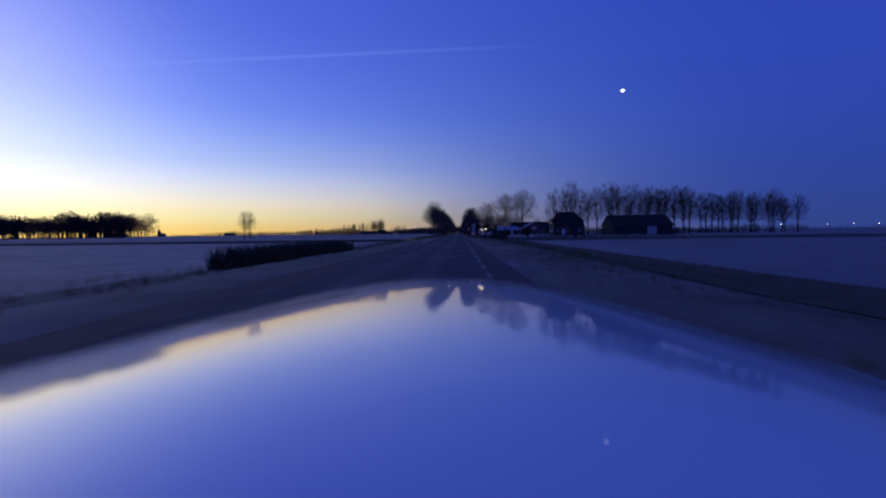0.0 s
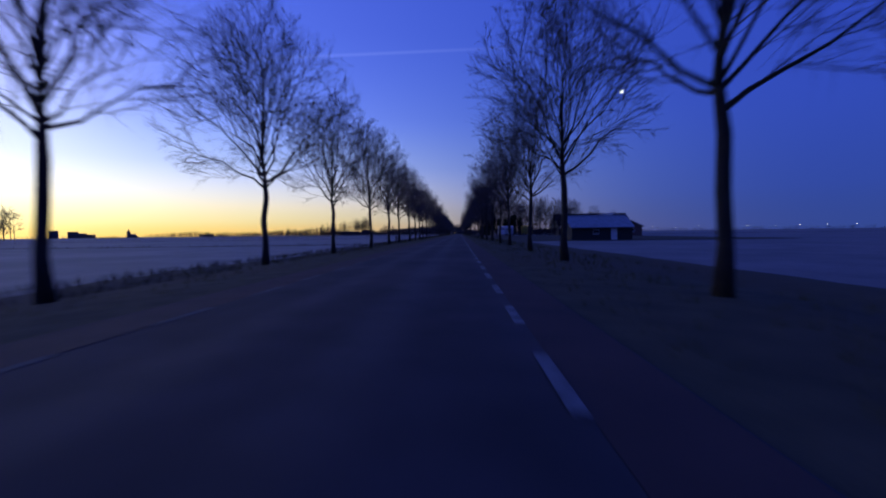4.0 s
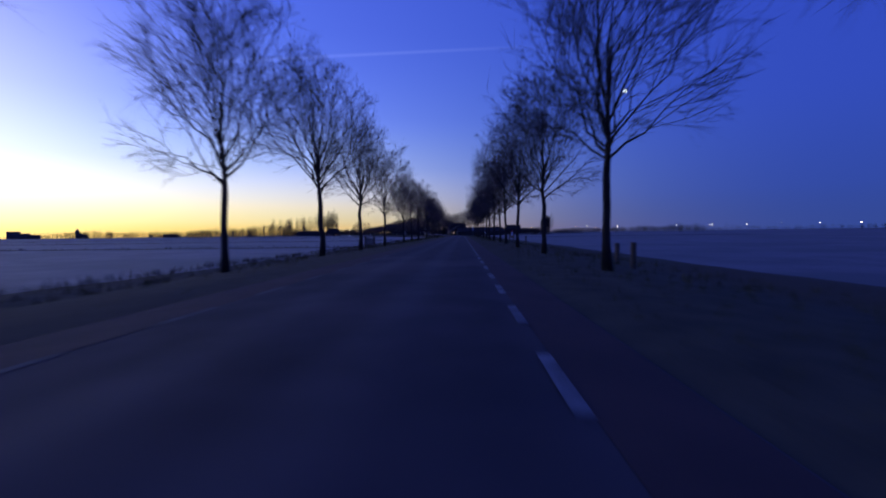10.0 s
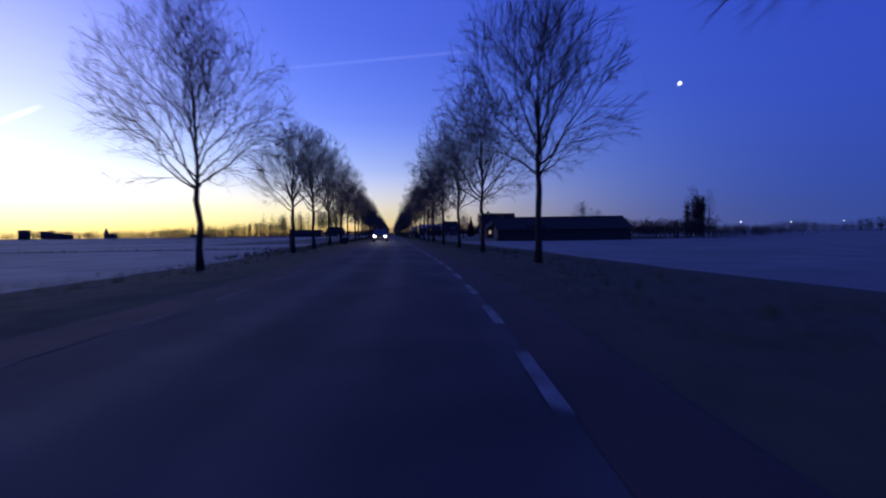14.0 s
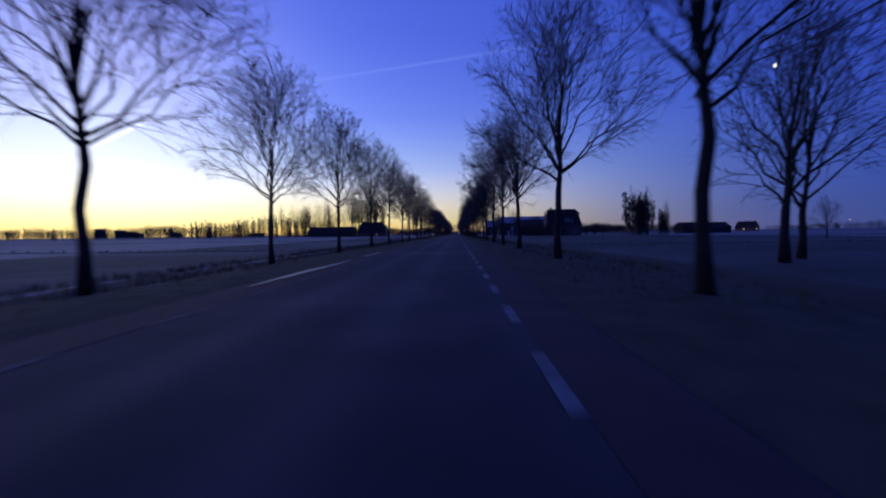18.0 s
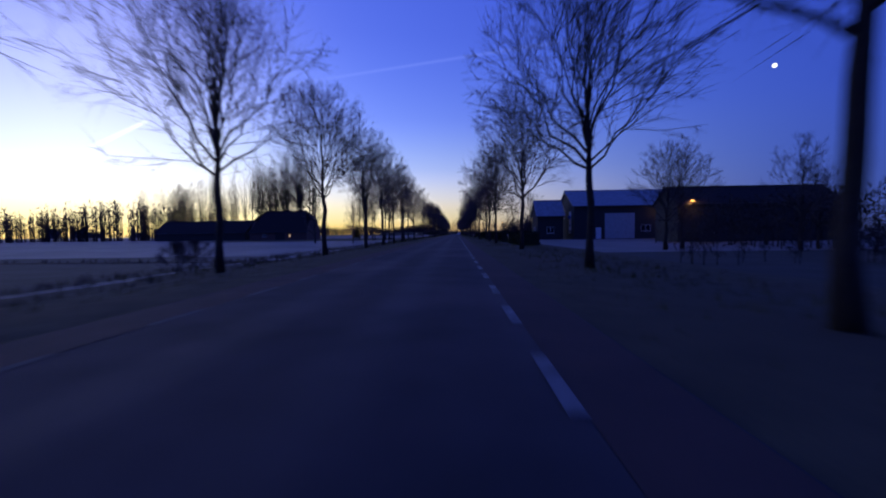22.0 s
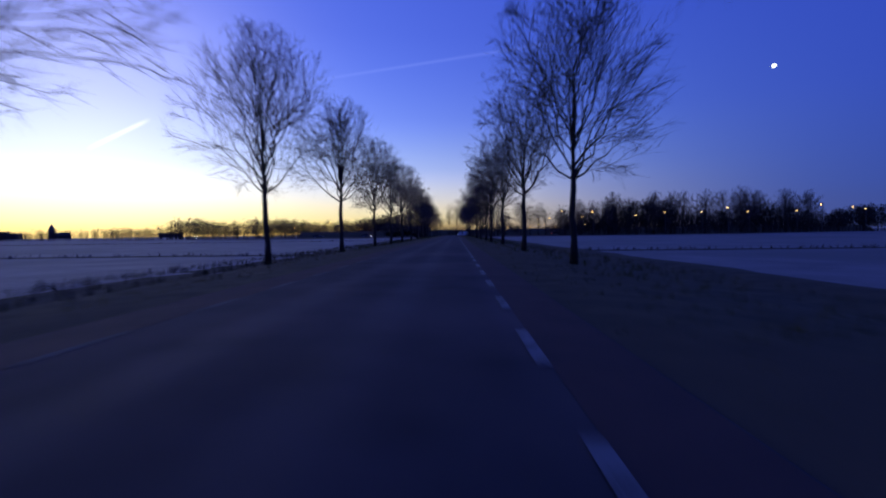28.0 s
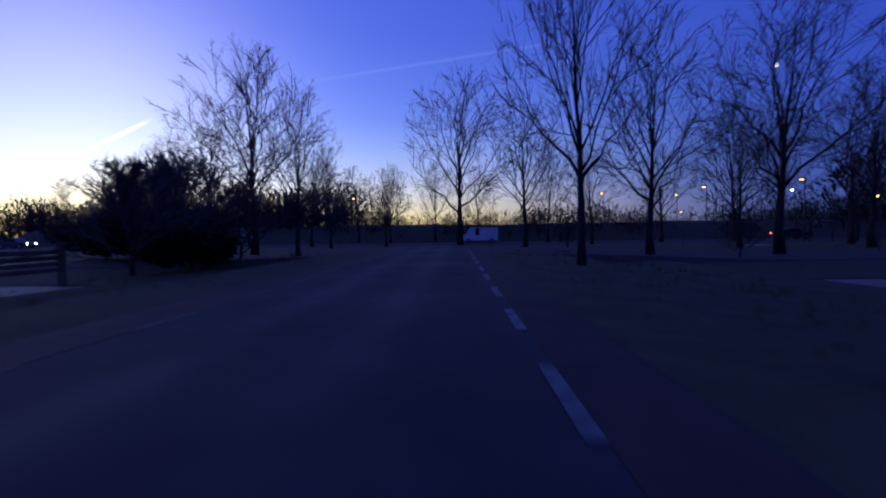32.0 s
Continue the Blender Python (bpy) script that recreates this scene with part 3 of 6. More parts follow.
# trees that stand out by their height; the slim one is a young tree
TALLER = {2.58: 0.85, 3.06: 0.93, 6.22: 1.15, 7.06: 0.8, 7.29: 1.15, 8.13: 0.95, 9.04: 0.98, 9.48: 1.0, 10.22: 1.03, 11.05: 0.9, 11.3: 0.88, 12.17: 0.97, 13.11: 0.9, 14.04: 0.93, 14.39: 0.86,
          17.065: 1.04, 17.35: 1.04, 18.09: 0.86, 18.35: 0.95, 19.13: 0.94, 19.36: 1.08, 20.225: 0.8, 21.13: 0.98, 22.27: 0.97, 23.19: 0.96, 25.2: 1.08, 28.08: 0.96, 28.38: 1.0, 29.19: 1.05, 30.11: 1.03}
TALLER_R = {6.16: 0.92, 10.23: 0.9, 12.18: 0.95, 13.13: 0.86, 16.94: 0.85, 17.12: 1.08, 18.12: 1.02, 19.14: 0.9, 21.13: 1.1, 23.2: 0.84, 24.15: 1.12, 25.21: 1.06, 29.23: 0.97, 30.095: 0.9}
rnd = random.Random(5)
for moments, d, ahead, known in ((LEFT_T + LEFT_T2, ROW_L, 12.6, TALLER), (RIGHT_T + RIGHT_T2, ROW_R, 11.0, TALLER_R)):
    for k, t in enumerate(moments):
        s = travelled(t) + ahead
        size = known.get(t, rnd.uniform(0.93, 1.06))
        m = at(s, d + rnd.uniform(-0.15, 0.15), -0.2 if d < 0 else -0.12, rnd.uniform(0, 360), size)
        if t == 16.94:
            m = m @ Matrix.Diagonal((0.5, 0.5, 1, 1))
        ob = copy_thing(AVENUE[rnd.randrange(7)], m)
        if t == 16.94:
            tagged(ob, "young slim bare tree on the grass verge")


# ---- woods, bushes, hedges ----
TALL = [tree_kind("tall bare tree in a dense farmyard grove", "trees of the farmyard grove", name="grove_tree", seed=20 + k, height=13.5 + k, clear=3.4, spread=3.7, limbs=15, seconds=6, twigs=4, ends=4,
                  girth=0.2, lean=0.5, fine_r=0.015) for k in range(3)]
SLIM = [tree_kind("slender bare poplar in a planted wood beside the farm", "poplars of the planted wood", name="poplar", seed=30 + k, height=15.5 + k, clear=4.6, spread=1.9, limbs=17, seconds=3, twigs=2, ends=2, fine_r=0.009, droop=2,
                  girth=0.12, lean=0.5) for k in range(3)]
LOOSE = [tree_kind("bare spreading tree standing in the meadow", "trees in the meadows", name="meadow_tree", seed=40 + k, height=9.0 + k, clear=2.0, spread=3.4, limbs=13, seconds=6, twigs=5, ends=4,
                   girth=0.15, lean=0.7, fine_r=0.01) for k in range(3)]
BUSHES = [tree_kind("bare twiggy bush at the roadside", "bushes", "bush", name="bush", seed=50 + k, height=2.6, clear=0.25, spread=1.6, limbs=18, seconds=5, twigs=4, ends=4, girth=0.05, lean=0.3, steep=68) for k in range(2)]
WOODS = [tree_kind("tall rounded bare tree at the edge of the town wood", "trees of the town wood", name="wood_tree", seed=60 + k, height=15.5 + k, clear=2.6, spread=5.2, limbs=15, seconds=6, twigs=5, ends=4,
                   girth=0.22, lean=0.8, fine_r=0.02) for k in range(3)]
rnd = random.Random(8)


def plant(models, s, d, size=1.0, z=-0.6, label="", group=""):
    ob = copy_thing(models[rnd.randrange(len(models))], at(s, d, z, rnd.uniform(0, 360), size * rnd.uniform(0.92, 1.1)))
    return tagged(ob, label, "", group)


plant(AVENUE, 117.3, 7.6, 1.02, -0.2, "bare tree standing close behind the garden gate", "trees of the farmyard grove")
for s, d, k in ((120, 12.8, 1.4), (125, 18.4, 1.45)):
    plant(AVENUE, s, d, k, -0.4, "tall bare tree in a dense farmyard grove", "trees of the farmyard grove")
for i in range(27):
    d = 36 + i * 3.8 + rnd.uniform(-0.8, 0.8)
    plant(TALL, 164 + rnd.uniform(-2, 3) + i * 0.4, d, 1.27 - 0.014 * max(0, i - 10) + rnd.uniform(-0.06, 0.06))
    if i % 2 == 0 and i > 5:
        plant(TALL, 171 + rnd.uniform(-2, 3) + i * 0.4, d + 2, 1.22 - 0.012 * max(0, i - 10))
for s, d, k in ((276, 7.5, 0.85), (279, 9.5, 0.9), (282, 7, 0.9), (285, 10, 0.9), (288, 8, 0.9), (292, 11, 0.85), (296, 8.5, 0.85), (300, 12, 0.8), (304, 10, 0.75), (330, 60, 0.8), (334, 70, 0.8)):
    plant(TALL, s, d, k)
for i in range(15):
    plant(TALL, 280 + rnd.uniform(-3, 6), 11 + i * 2.05 + rnd.uniform(-0.5, 0.5), 0.88)
    if i % 2:
        plant(TALL, 292 + rnd.uniform(-2, 4), 12 + i * 1.6 + rnd.uniform(-0.5, 0.5), 0.8)
for s, d, k in ((333, 9.0, 1.0), (322, 13, 0.8), (327, 19, 0.85), (338, 15, 0.7), (345, 24, 0.8), (352, 30, 0.75), (360, 21, 0.7), (318, 26, 0.8), (365, 40, 0.8),
                (598, 9.5, 0.75), (578, 41, 0.75), (580, 45, 0.6), (618, 21, 0.9), (632, 30, 0.8), (647, 26, 0.7), (652, 42, 0.8), (649, 14.5, 1.25), (651.5, 17.2, 1.2)):
    plant(LOOSE, s, d, k)
for s, d, k in ((760, 9, 0.9), (768, 13, 0.85), (776, 20, 0.9), (783, 28, 0.8), (805, 18.5, 1.0), (803, 16.2, 0.9), (800, 24, 0.75), (801.5, 26.5, 0.7), (793, 31, 0.8),
                (862, 16, 1.1), (878, 21, 0.6), (893, 16.5, 1.1), (905, 33, 0.7), (872, 36, 0.9), (910, 24, 0.6),
                (700, 60, 0.7), (1000, 70, 0.8), (150, 60, 0.9), (172, 46, 0.7),
                (842, -18, 0.6), (846, -26, 0.7)):
    plant(LOOSE, s, d, k)
for s, d in ((172, -88), (173, -91)):
    plant(TALL, s, d, 0.8, -0.62, "slender bare tree standing alone in the frosted meadow")
for s, d in ((784, 63.5), (785, 65), (786, 66.5), (787, 68), (786, 69.5), (788, 71), (790, 78), (791, 79.5), (600, 84), (602, 86.5), (603, 88), (601, 90)):
    plant(SLIM, s, d, 1.0 if d < 75 else 0.8 if s > 700 else 0.9, -0.62, "slender columnar poplar behind a farm")
for i in range(15):
    k = (i + rnd.random()) / 15
    plant(SLIM, 865 + 22 * k + rnd.uniform(0, 3), -9.5 - 18 * k - rnd.uniform(0, 3), 0.92 + 0.25 * k, -0.6)
for i in range(66):
    k = rnd.random() ** 1.6
    plant(SLIM, 917 + 24 * k + rnd.uniform(0, 6), -50 - 76 * k - rnd.uniform(0, 11), 1.95 - 0.55 * min(1, k * 1.6), -0.6)
plant(LOOSE, 905, -29, 1.2)
plant(LOOSE, 914, -37, 0.6)
copy_thing(LOOSE[0], at(1120, 3.45, -0.25, 40, 1.2) @ Matrix.Diagonal((0.62, 0.62, 1, 1)))
# the wood at the edge of the town
for i in range(26):
    plant(WOODS, 1150 + rnd.uniform(-6, 9) + i * 0.5, 43 + i * 4.3 + rnd.uniform(-1.5, 1.5), 0.76 + 0.33 * min(1, i / 5) + rnd.uniform(-0.12, 0.08), -0.6)
# round the junction at the end
for s, d, k in ((1129, 9.4, 1.0), (1128, 14.8, 1.05), (1135, 17.6, 0.85), (1133, 23.7, 1.0), (1140, 5.1, 1.05), (1141.5, 0.2, 1.2), (1146, 12, 0.8), (1150, 20, 0.9),
                (1133, -12.2, 1.25), (1128, -7.6, 0.75), (1143, -10.6, 0.7), (1145, -6.3, 0.7), (1133, -15, 0.8), (1138, -21, 0.75), (1111, -11.5, 0.98), (1110, -9.6, 0.86), (1148, -14, 0.85), (1155, 10, 0.85), (1158, -8, 0.8), (1166, -3, 0.85), (1169, 3, 0.9), (1163, -13, 0.85), (1146, -19, 0.8), (1150, 27, 1.1), (1154, 34, 1.1), (1135, 33, 0.9), (1139, 28, 0.95), (1100, 9.5, 0.75), (1112, 12, 0.8), (1118, 16, 0.85)):
    plant(LOOSE, s, d, k * 1.12, -0.25, "tall bare tree beside the road junction", "trees round the junction")
for s, d, k in (
                (1112, -10.4, 0.9), (1113, -12.6, 1.0), (1122, -11, 1.5), (1126, -12, 1.6), (1128.5, -14.5, 1.6), (1131, -18, 1.5), (1129, -11, 1.4), (1136, -22, 1.8), (1141, -27, 1.8),
                (1128, 13, 0.6), (1139, 8, 0.6), (906, 11, 0.7), (910, 8.6, 0.6), (716, 7.5, 0.4), (784, -9.6, 0.42), (785.5, -9.9, 0.4)):
    plant(BUSHES, s, d, k, -0.4)


def leafy(sh, inside, n, box, size, rnd):
    """n small leaf clumps inside a form."""
    (x0, x1), (y0, y1), (z0, z1) = box
    while n:
        p = Vector((rnd.uniform(x0, x1), rnd.uniform(y0, y1), rnd.uniform(z0, z1)))
        if not inside(p):
            continue
        n -= 1
        a = Vector((rnd.gauss(0, 1), rnd.gauss(0, 1), rnd.gauss(0, 1))).normalized()
        b = a.cross(Vector((rnd.gauss(0, 1), rnd.gauss(0, 1), rnd.gauss(0, 1)))).normalized()
        k = size * rnd.uniform(0.6, 1.4)
        sh.add([p - a * k, p + b * k * 0.5, p + a * k, p - b * k * 0.5], [(0, 1, 2, 3)])
    return sh


def hedge(s0, s1, d0, d1, top, label):
    """A clipped evergreen hedge along the road, with a ragged face."""
    r = random.Random(int(s0 * 7 + d0))
    L = s1 - s0
    root = thing("hedge", label, "hedge", at((s0 + s1) / 2, (d0 + d1) / 2, -0.15))
    w = (d1 - d0) / 2
    core = Shape()
    n = max(2, int(L / 1.5))
    for i in range(n):
        y0, y1 = -L / 2 + L * i / n, -L / 2 + L * (i + 1) / n
        h = top - 0.12 + r.uniform(-0.05, 0.05)
        core.box(-w * 0.86, y0, -0.4, w * 0.86, y1, h, 0.08)
    part("stem_mass", core, HEDGE, root)
    part("foliage", leafy(Shape(), lambda p: abs(p.x) > w * 0.75 or p.z > top - 0.2, int(min(14000, max(L, d1 - d0) * 190)), ((-w, w), (-L / 2, L / 2), (-0.3, top + 0.08)), 0.11, r), HEDGE, root)


def shrub(s, d, rx, ry, h, label, n=2600):
    """A dense evergreen shrub of several lobes."""
    r = random.Random(int(s * 3 + d * 11))
    root = thing("shrub", label, "shrub", at(s, d, -0.4))
    lobes = [(Vector((r.uniform(-.5, .5) * rx, r.uniform(-.6, .6) * ry, r.uniform(.35, .7) * h)), r.uniform(.4, .62)) for _ in range(7)]
    core = Shape()
    for c, k in lobes:
        core.ball(c, min(rx, ry) * k, 9, 6, min(1.3, 0.85 * h / (2 * min(rx, ry))))
    core.tube([(0, 0, -0.2), (0.1, 0, h * 0.5)], [0.12, 0.06])
    part("stem_mass", core, HEDGE, root)

    def inside(p):
        for c, k in lobes:
            q = p - c
            e = math.sqrt((q.x / (rx * k * 1.2)) ** 2 + (q.y / (ry * k * 1.2)) ** 2 + (q.z / (h * 0.42 * k * 1.5)) ** 2)
            if 0.75 < e < 1.05 + 0.15 * noise.noise(p * 2):
                return True
        return False
    part("foliage", leafy(Shape(), inside, n, ((-rx * 1.2, rx * 1.2), (-ry * 1.2, ry * 1.2), (0, h * 1.1)), 0.13, r), HEDGE, root)


def conifer(s, d, h, w, label):
    """A dark conifer: a straight stem and whorls of drooping sprays."""
    r = random.Random(int(s + d * 13))
    root = thing("conifer", label, "tree", at(s, d, -0.6))
    part("trunk", Shape().tube([(0, 0, 0), (0.05, 0, h * .5), (0, 0.05, h)], [0.16, 0.1, 0.02]), BARK, root)
    sh = Shape()
    for i in range(int(h * 16)):
        z = h * (0.08 + 0.92 * i / (h * 16))
        l = w * (1 - (z / h) ** 1.3) * r.uniform(0.7, 1.15) + 0.12
        for k in range(3):
            a = r.uniform(0, 6.28)
            o = Vector((math.cos(a), math.sin(a), 0))
            p = Vector((-o.y, o.x, 0))
            m, e = o * l * .55 + Vector((0, 0, z + .05)), o * l + Vector((0, 0, z - l * .22))
            sh.add([Vector((0, 0, z)), m + p * l * .2, e, m - p * l * .2, m - Vector((0, 0, .16))], [(0, 1, 2, 3), (0, 4, 2, 3), (0, 1, 2, 4)])
    part("foliage", sh, HEDGE, root)


def ivy_tree(s, d, h, w):
    """A stem grown over with ivy: dark leafy lobes up the trunk, with a rounded head."""
    r = random.Random(int(s * 5 + d * 17))
    root = thing("ivy_tree", "dark tree trunk thickly overgrown with ivy", "tree", at(s, d, -0.6), "ivy-clad trees beside the yard")
    part("trunk", Shape().tube([(0, 0, 0), (0.12, 0, h * .4), (0.02, 0.1, h * .95)], [0.2, 0.15, 0.05]), BARK, root)
    lobes = [(Vector((r.uniform(-.25, .25) * w, r.uniform(-.25, .25) * w, h * (0.28 + 0.62 * i / 5))), w * (r.uniform(0.5, 0.75) if i < 3 else r.uniform(0.75, 1.0))) for i in range(6)]

    def inside(p):
        for c, k in lobes:
            q = p - c
            if 0.7 < math.sqrt((q.x / k) ** 2 + (q.y / k) ** 2 + (q.z / (h * 0.13)) ** 2) < 1.02 + 0.25 * noise.noise(p * 1.7):
                return True
        return False
    core = Shape()
    for c, k in lobes:
        core.ball(c, k * 0.8, 9, 6, h * 0.13 / k)
    part("stem_mass", core, HEDGE, root)
    part("foliage", leafy(Shape(), inside, 2600, ((-w * 1.4, w * 1.4), (-w * 1.4, w * 1.4), (h * .1, h * 1.1)), 0.14, r), HEDGE, root)


for s, d, h, w in ((637, 27, 7.6, 1.4), (912, -34, 5.0, 1.3)):
    conifer(s, d, h, w, "dark broad conifer beside a farmhouse")
for s, d, h, w in ((273, 10.8, 7.6, 0.75), (275, 12.8, 5.6, 0.8), (274, 14.8, 5.6, 0.9), (275, 17.4, 6.8, 1.3), (280, 20, 6.6, 0.9), (281, 9.2, 7.0, 0.9), (287, 9.6, 6.5, 1.0)):
    ivy_tree(s, d, h, w)
for s, d, rx, ry, h in ((286, 9.5, 2.2, 3.0, 4.0), (291, 10.5, 2.6, 3.0, 4.4), (296, 9.5, 2.2, 3.0, 4.2), (301, 10.5, 2.6, 3.0, 4.6), (306, 11.5, 2.5, 3.0, 4.3), (311, 13, 2.5, 3.0, 3.8), (269, 9.0, 1.6, 3, 2.6), (275, 9, 1.8, 3, 2.8), (280, 8.8, 1.8, 3, 3.0)):
    shrub(s, d, rx, ry, h, "large dense evergreen shrub beside the road")
for s, d, rx, ry, h in ((121, 9.5, 1.2, 1.5, 1.6), (126, 8.5, 1.2, 1.5, 1.3), (132, 10, 1.5, 2, 1.7), (138, 15, 1.5, 2, 2.0), (125, 9.7, 1.2, 1.4, 2.9), (133, 21, 1.2, 1.2, 2.4)):
    shrub(s, d, rx, ry, h, "dark garden shrub on the lawn", 900)
for s, d, rx, ry, h in ((1130, -15, 2.2, 2.6, 3.2), (1133, -19.5, 2.6, 3, 2.6), (1126, -11.6, 1.5, 2.2, 1.7), (1136, -24, 2.6, 3, 2.2)):
    shrub(s, d, rx, ry, h, "large dark bush mass beside the road junction", 3400)
hedge(812, 822.5, 6.3, 8.4, 1.02, "broad clipped evergreen hedge at the farm entrance")
hedge(830, 880, 6.2, 7.3, 1.12, "long clipped evergreen hedge along the verge")
hedge(607, 608.6, 5.4, 6.6, 1.0, "square clipped evergreen hedge block on the verge")
hedge(880.3, 907, 6.2, 7.6, 0.82, "low overgrown evergreen hedge along the verge")


def far_woods(points, height, label, depth=14, n=700, seed=1, name="far_woods", slim=False, sprays=38):
    """Distant bare woods: along a line many trees, each a stem with thin boughs that fan out to a ragged crown."""
    r = random.Random(seed)
    sh = Shape()
    for i in range(n):
        f = r.random() * (len(points) - 1)
        k = int(f)
        a, b = Vector(points[k]), Vector(points[k + 1])
        p = a.lerp(b, f - k) + Vector((r.uniform(-depth, depth), r.uniform(-depth, depth), -0.65))
        h = height * (0.72 + 0.35 * noise.noise(Vector((p.x * 0.03, p.y * 0.03, seed))) + r.uniform(-0.1, 0.12))
        w = h * (0.1 if slim else 0.3)
        o = h * 0.011
        mid, half = (0.55, 0.43) if slim else (0.6, 0.38)
        sh.add([p + Vector((-o, 0, 0)), p + Vector((o, o, 0)), p + Vector((0, 0, h * .9))], [(0, 1, 2)])
        sh.add([p + Vector((0, -o, 0)), p + Vector((-o, o, 0)), p + Vector((0, 0, h * .9))], [(0, 1, 2)])
        for j in range(sprays):
            # boughs first, then the cloud of twigs round them
            v = Vector((r.gauss(0, 1), r.gauss(0, 1), r.gauss(0, 1))).normalized() * r.uniform(0.55, 1.0)
            tip = p + Vector((v.x * w, v.y * w, h * (mid + half * v.z)))
            if j % 5 == 0:
                foot = p + Vector((0, 0, (tip.z - p.z) * r.uniform(0.35, 0.7)))
                thick = h * 0.006
            else:
                way = Vector((v.x, v.y, abs(v.z) + 0.5)) + Vector((r.gauss(0, .5), r.gauss(0, .5), r.gauss(0, .5)))
                foot = tip - way.normalized() * h * r.uniform(0.08, 0.16)
                thick = h * r.uniform(0.009, 0.018)
            side = (tip - foot).cross(Vector((r.gauss(0, 1), r.gauss(0, 1), r.gauss(0, 1)))).normalized() * thick
            sh.add([foot - side, foot.lerp(tip, 0.5) + side, tip], [(0, 1, 2)])
    return tagged(part(name, sh, FARWOOD), label, "woods", kind="stuff")


def Wxy(s, d):
    p = W(s, d)
    return (p.x, p.y, 0)


far_woods([(-330, 420, 0), (-420, 430, 0), (-560, 450, 0)], 33, "distant bare thicket across the meadows", 14, 420, 2, sprays=60)
far_woods([(-1500, 700, 0), (-1000, 1150, 0), (-650, 1500, 0), (-250, 1750, 0), (300, 1800, 0)], 9, "thin line of distant woods on the horizon", 25, 900, 3)
far_woods([(-250, 1750, 0), (250, 1700, 0)], 16, "thin line of distant woods on the horizon", 25, 500, 4)
far_woods([(120, 900, 0), (350, 950, 0), (700, 900, 0), (1100, 700, 0), (1300, 300, 0)], 9, "low distant woods on the horizon", 20, 900, 5)
far_woods([Wxy(650, 260), Wxy(800, 280), Wxy(960, 300), Wxy(1200, 420)], 9, "low distant woods behind the meadows", 15, 600, 6)
far_woods([Wxy(1195, 62), Wxy(1190, 100), Wxy(1195, 170), Wxy(1210, 330)], 13, "dark bare woods with lamps at the edge of the town", 12, 600, 7)
far_woods([Wxy(1152, 44), Wxy(1156, 90), Wxy(1164, 160)], 6.5, "dark undergrowth of the town wood", 6, 420, 20, sprays=50)
far_woods([Wxy(1154, 43), Wxy(1158, 90), Wxy(1166, 150), Wxy(1172, 210)], 16.5, "dense rounded bare woods at the edge of the town", 6, 190, 24, sprays=130)
far_woods([Wxy(1205, -150), Wxy(1230, -260), Wxy(1300, -420)], 9, "low dark woods beyond the junction", 12, 450, 23)
far_woods([Wxy(1196, -26), Wxy(1198, -60), Wxy(1202, -100), Wxy(1205, -150)], 15, "dark bare woods with lamps at the edge of the town", 12, 700, 8)
far_woods([Wxy(900, -160), Wxy(930, -260), Wxy(980, -420)], 12, "distant bare woods behind the farm", 14, 500, 9)
far_woods([Wxy(640, -330), Wxy(760, -380), Wxy(900, -300)], 3.5, "distant low bushes across the meadows", 14, 300, 10)
far_woods([Wxy(560, 52), Wxy(580, 80), Wxy(600, 110)], 3.5, "dark thicket beyond the side road", 8, 220, 11)
far_woods([Wxy(1184, -45), Wxy(1180, 16), Wxy(1184, 66)], 8.5, "dark thicket behind the junction", 6, 420, 12, sprays=50)
far_woods([Wxy(928, -85), Wxy(932, -120), Wxy(930, -160), Wxy(935, -200)], 19, "long planted wood of slender bare poplars", 9, 300, 13, slim=True, sprays=24)
far_woods([Wxy(150, 72), Wxy(148, 85), Wxy(148, 104)], 4.0, "dark thicket behind the farm", 3, 120, 14, sprays=60)
far_woods([Wxy(775, 34), Wxy(795, 30), Wxy(820, 27)], 6, "dark thicket round the tall brick house", 4, 120, 15, sprays=60)
far_woods([Wxy(812, 56), Wxy(822, 76), Wxy(830, 110)], 7, "dark thicket behind the tall brick house", 4, 110, 16, sprays=60)
far_woods([Wxy(652, 40), Wxy(665, 60), Wxy(690, 85)], 5, "dark thicket behind the steep-roofed brick house", 4, 110, 17, sprays=60)
far_woods([Wxy(571, 42), Wxy(574, 56), Wxy(579, 72)], 5.5, "dark overgrown hedge behind the farm shed", 2, 170, 34, sprays=60)
far_woods([Wxy(784, 62), Wxy(789, 72)], 19, "close group of tall columnar poplars behind a farm", 1.2, 13, 31, slim=True, sprays=150)
far_woods([Wxy(789, 76), Wxy(791, 80)], 13, "close group of tall columnar poplars behind a farm", 1.0, 6, 32, slim=True, sprays=150)
far_woods([Wxy(599, 82), Wxy(603, 92)], 15, "close group of tall columnar poplars across the meadow", 1.2, 9, 33, slim=True, sprays=150)
far_woods([Wxy(72, 5.5), Wxy(80, 8), Wxy(90, 6)], 1.7, "dark rough growth on the canal bank", 1.6, 240, 18, sprays=40)
far_woods([Wxy(74, 11), Wxy(82, 24), Wxy(90, 48)], 1.5, "dark rough growth on the canal bank", 2.5, 380, 21, sprays=34)
far_woods([Wxy(160, 38), Wxy(161, 60), Wxy(158, 125)], 4.5, "dark undergrowth of the farmyard grove", 2.5, 220, 22, sprays=50)
far_woods([Wxy(270, 20), Wxy(282, 30), Wxy(292, 24), Wxy(300, 16)], 5.0, "dark undergrowth of the wood beside the yard", 6, 160, 19, sprays=60)


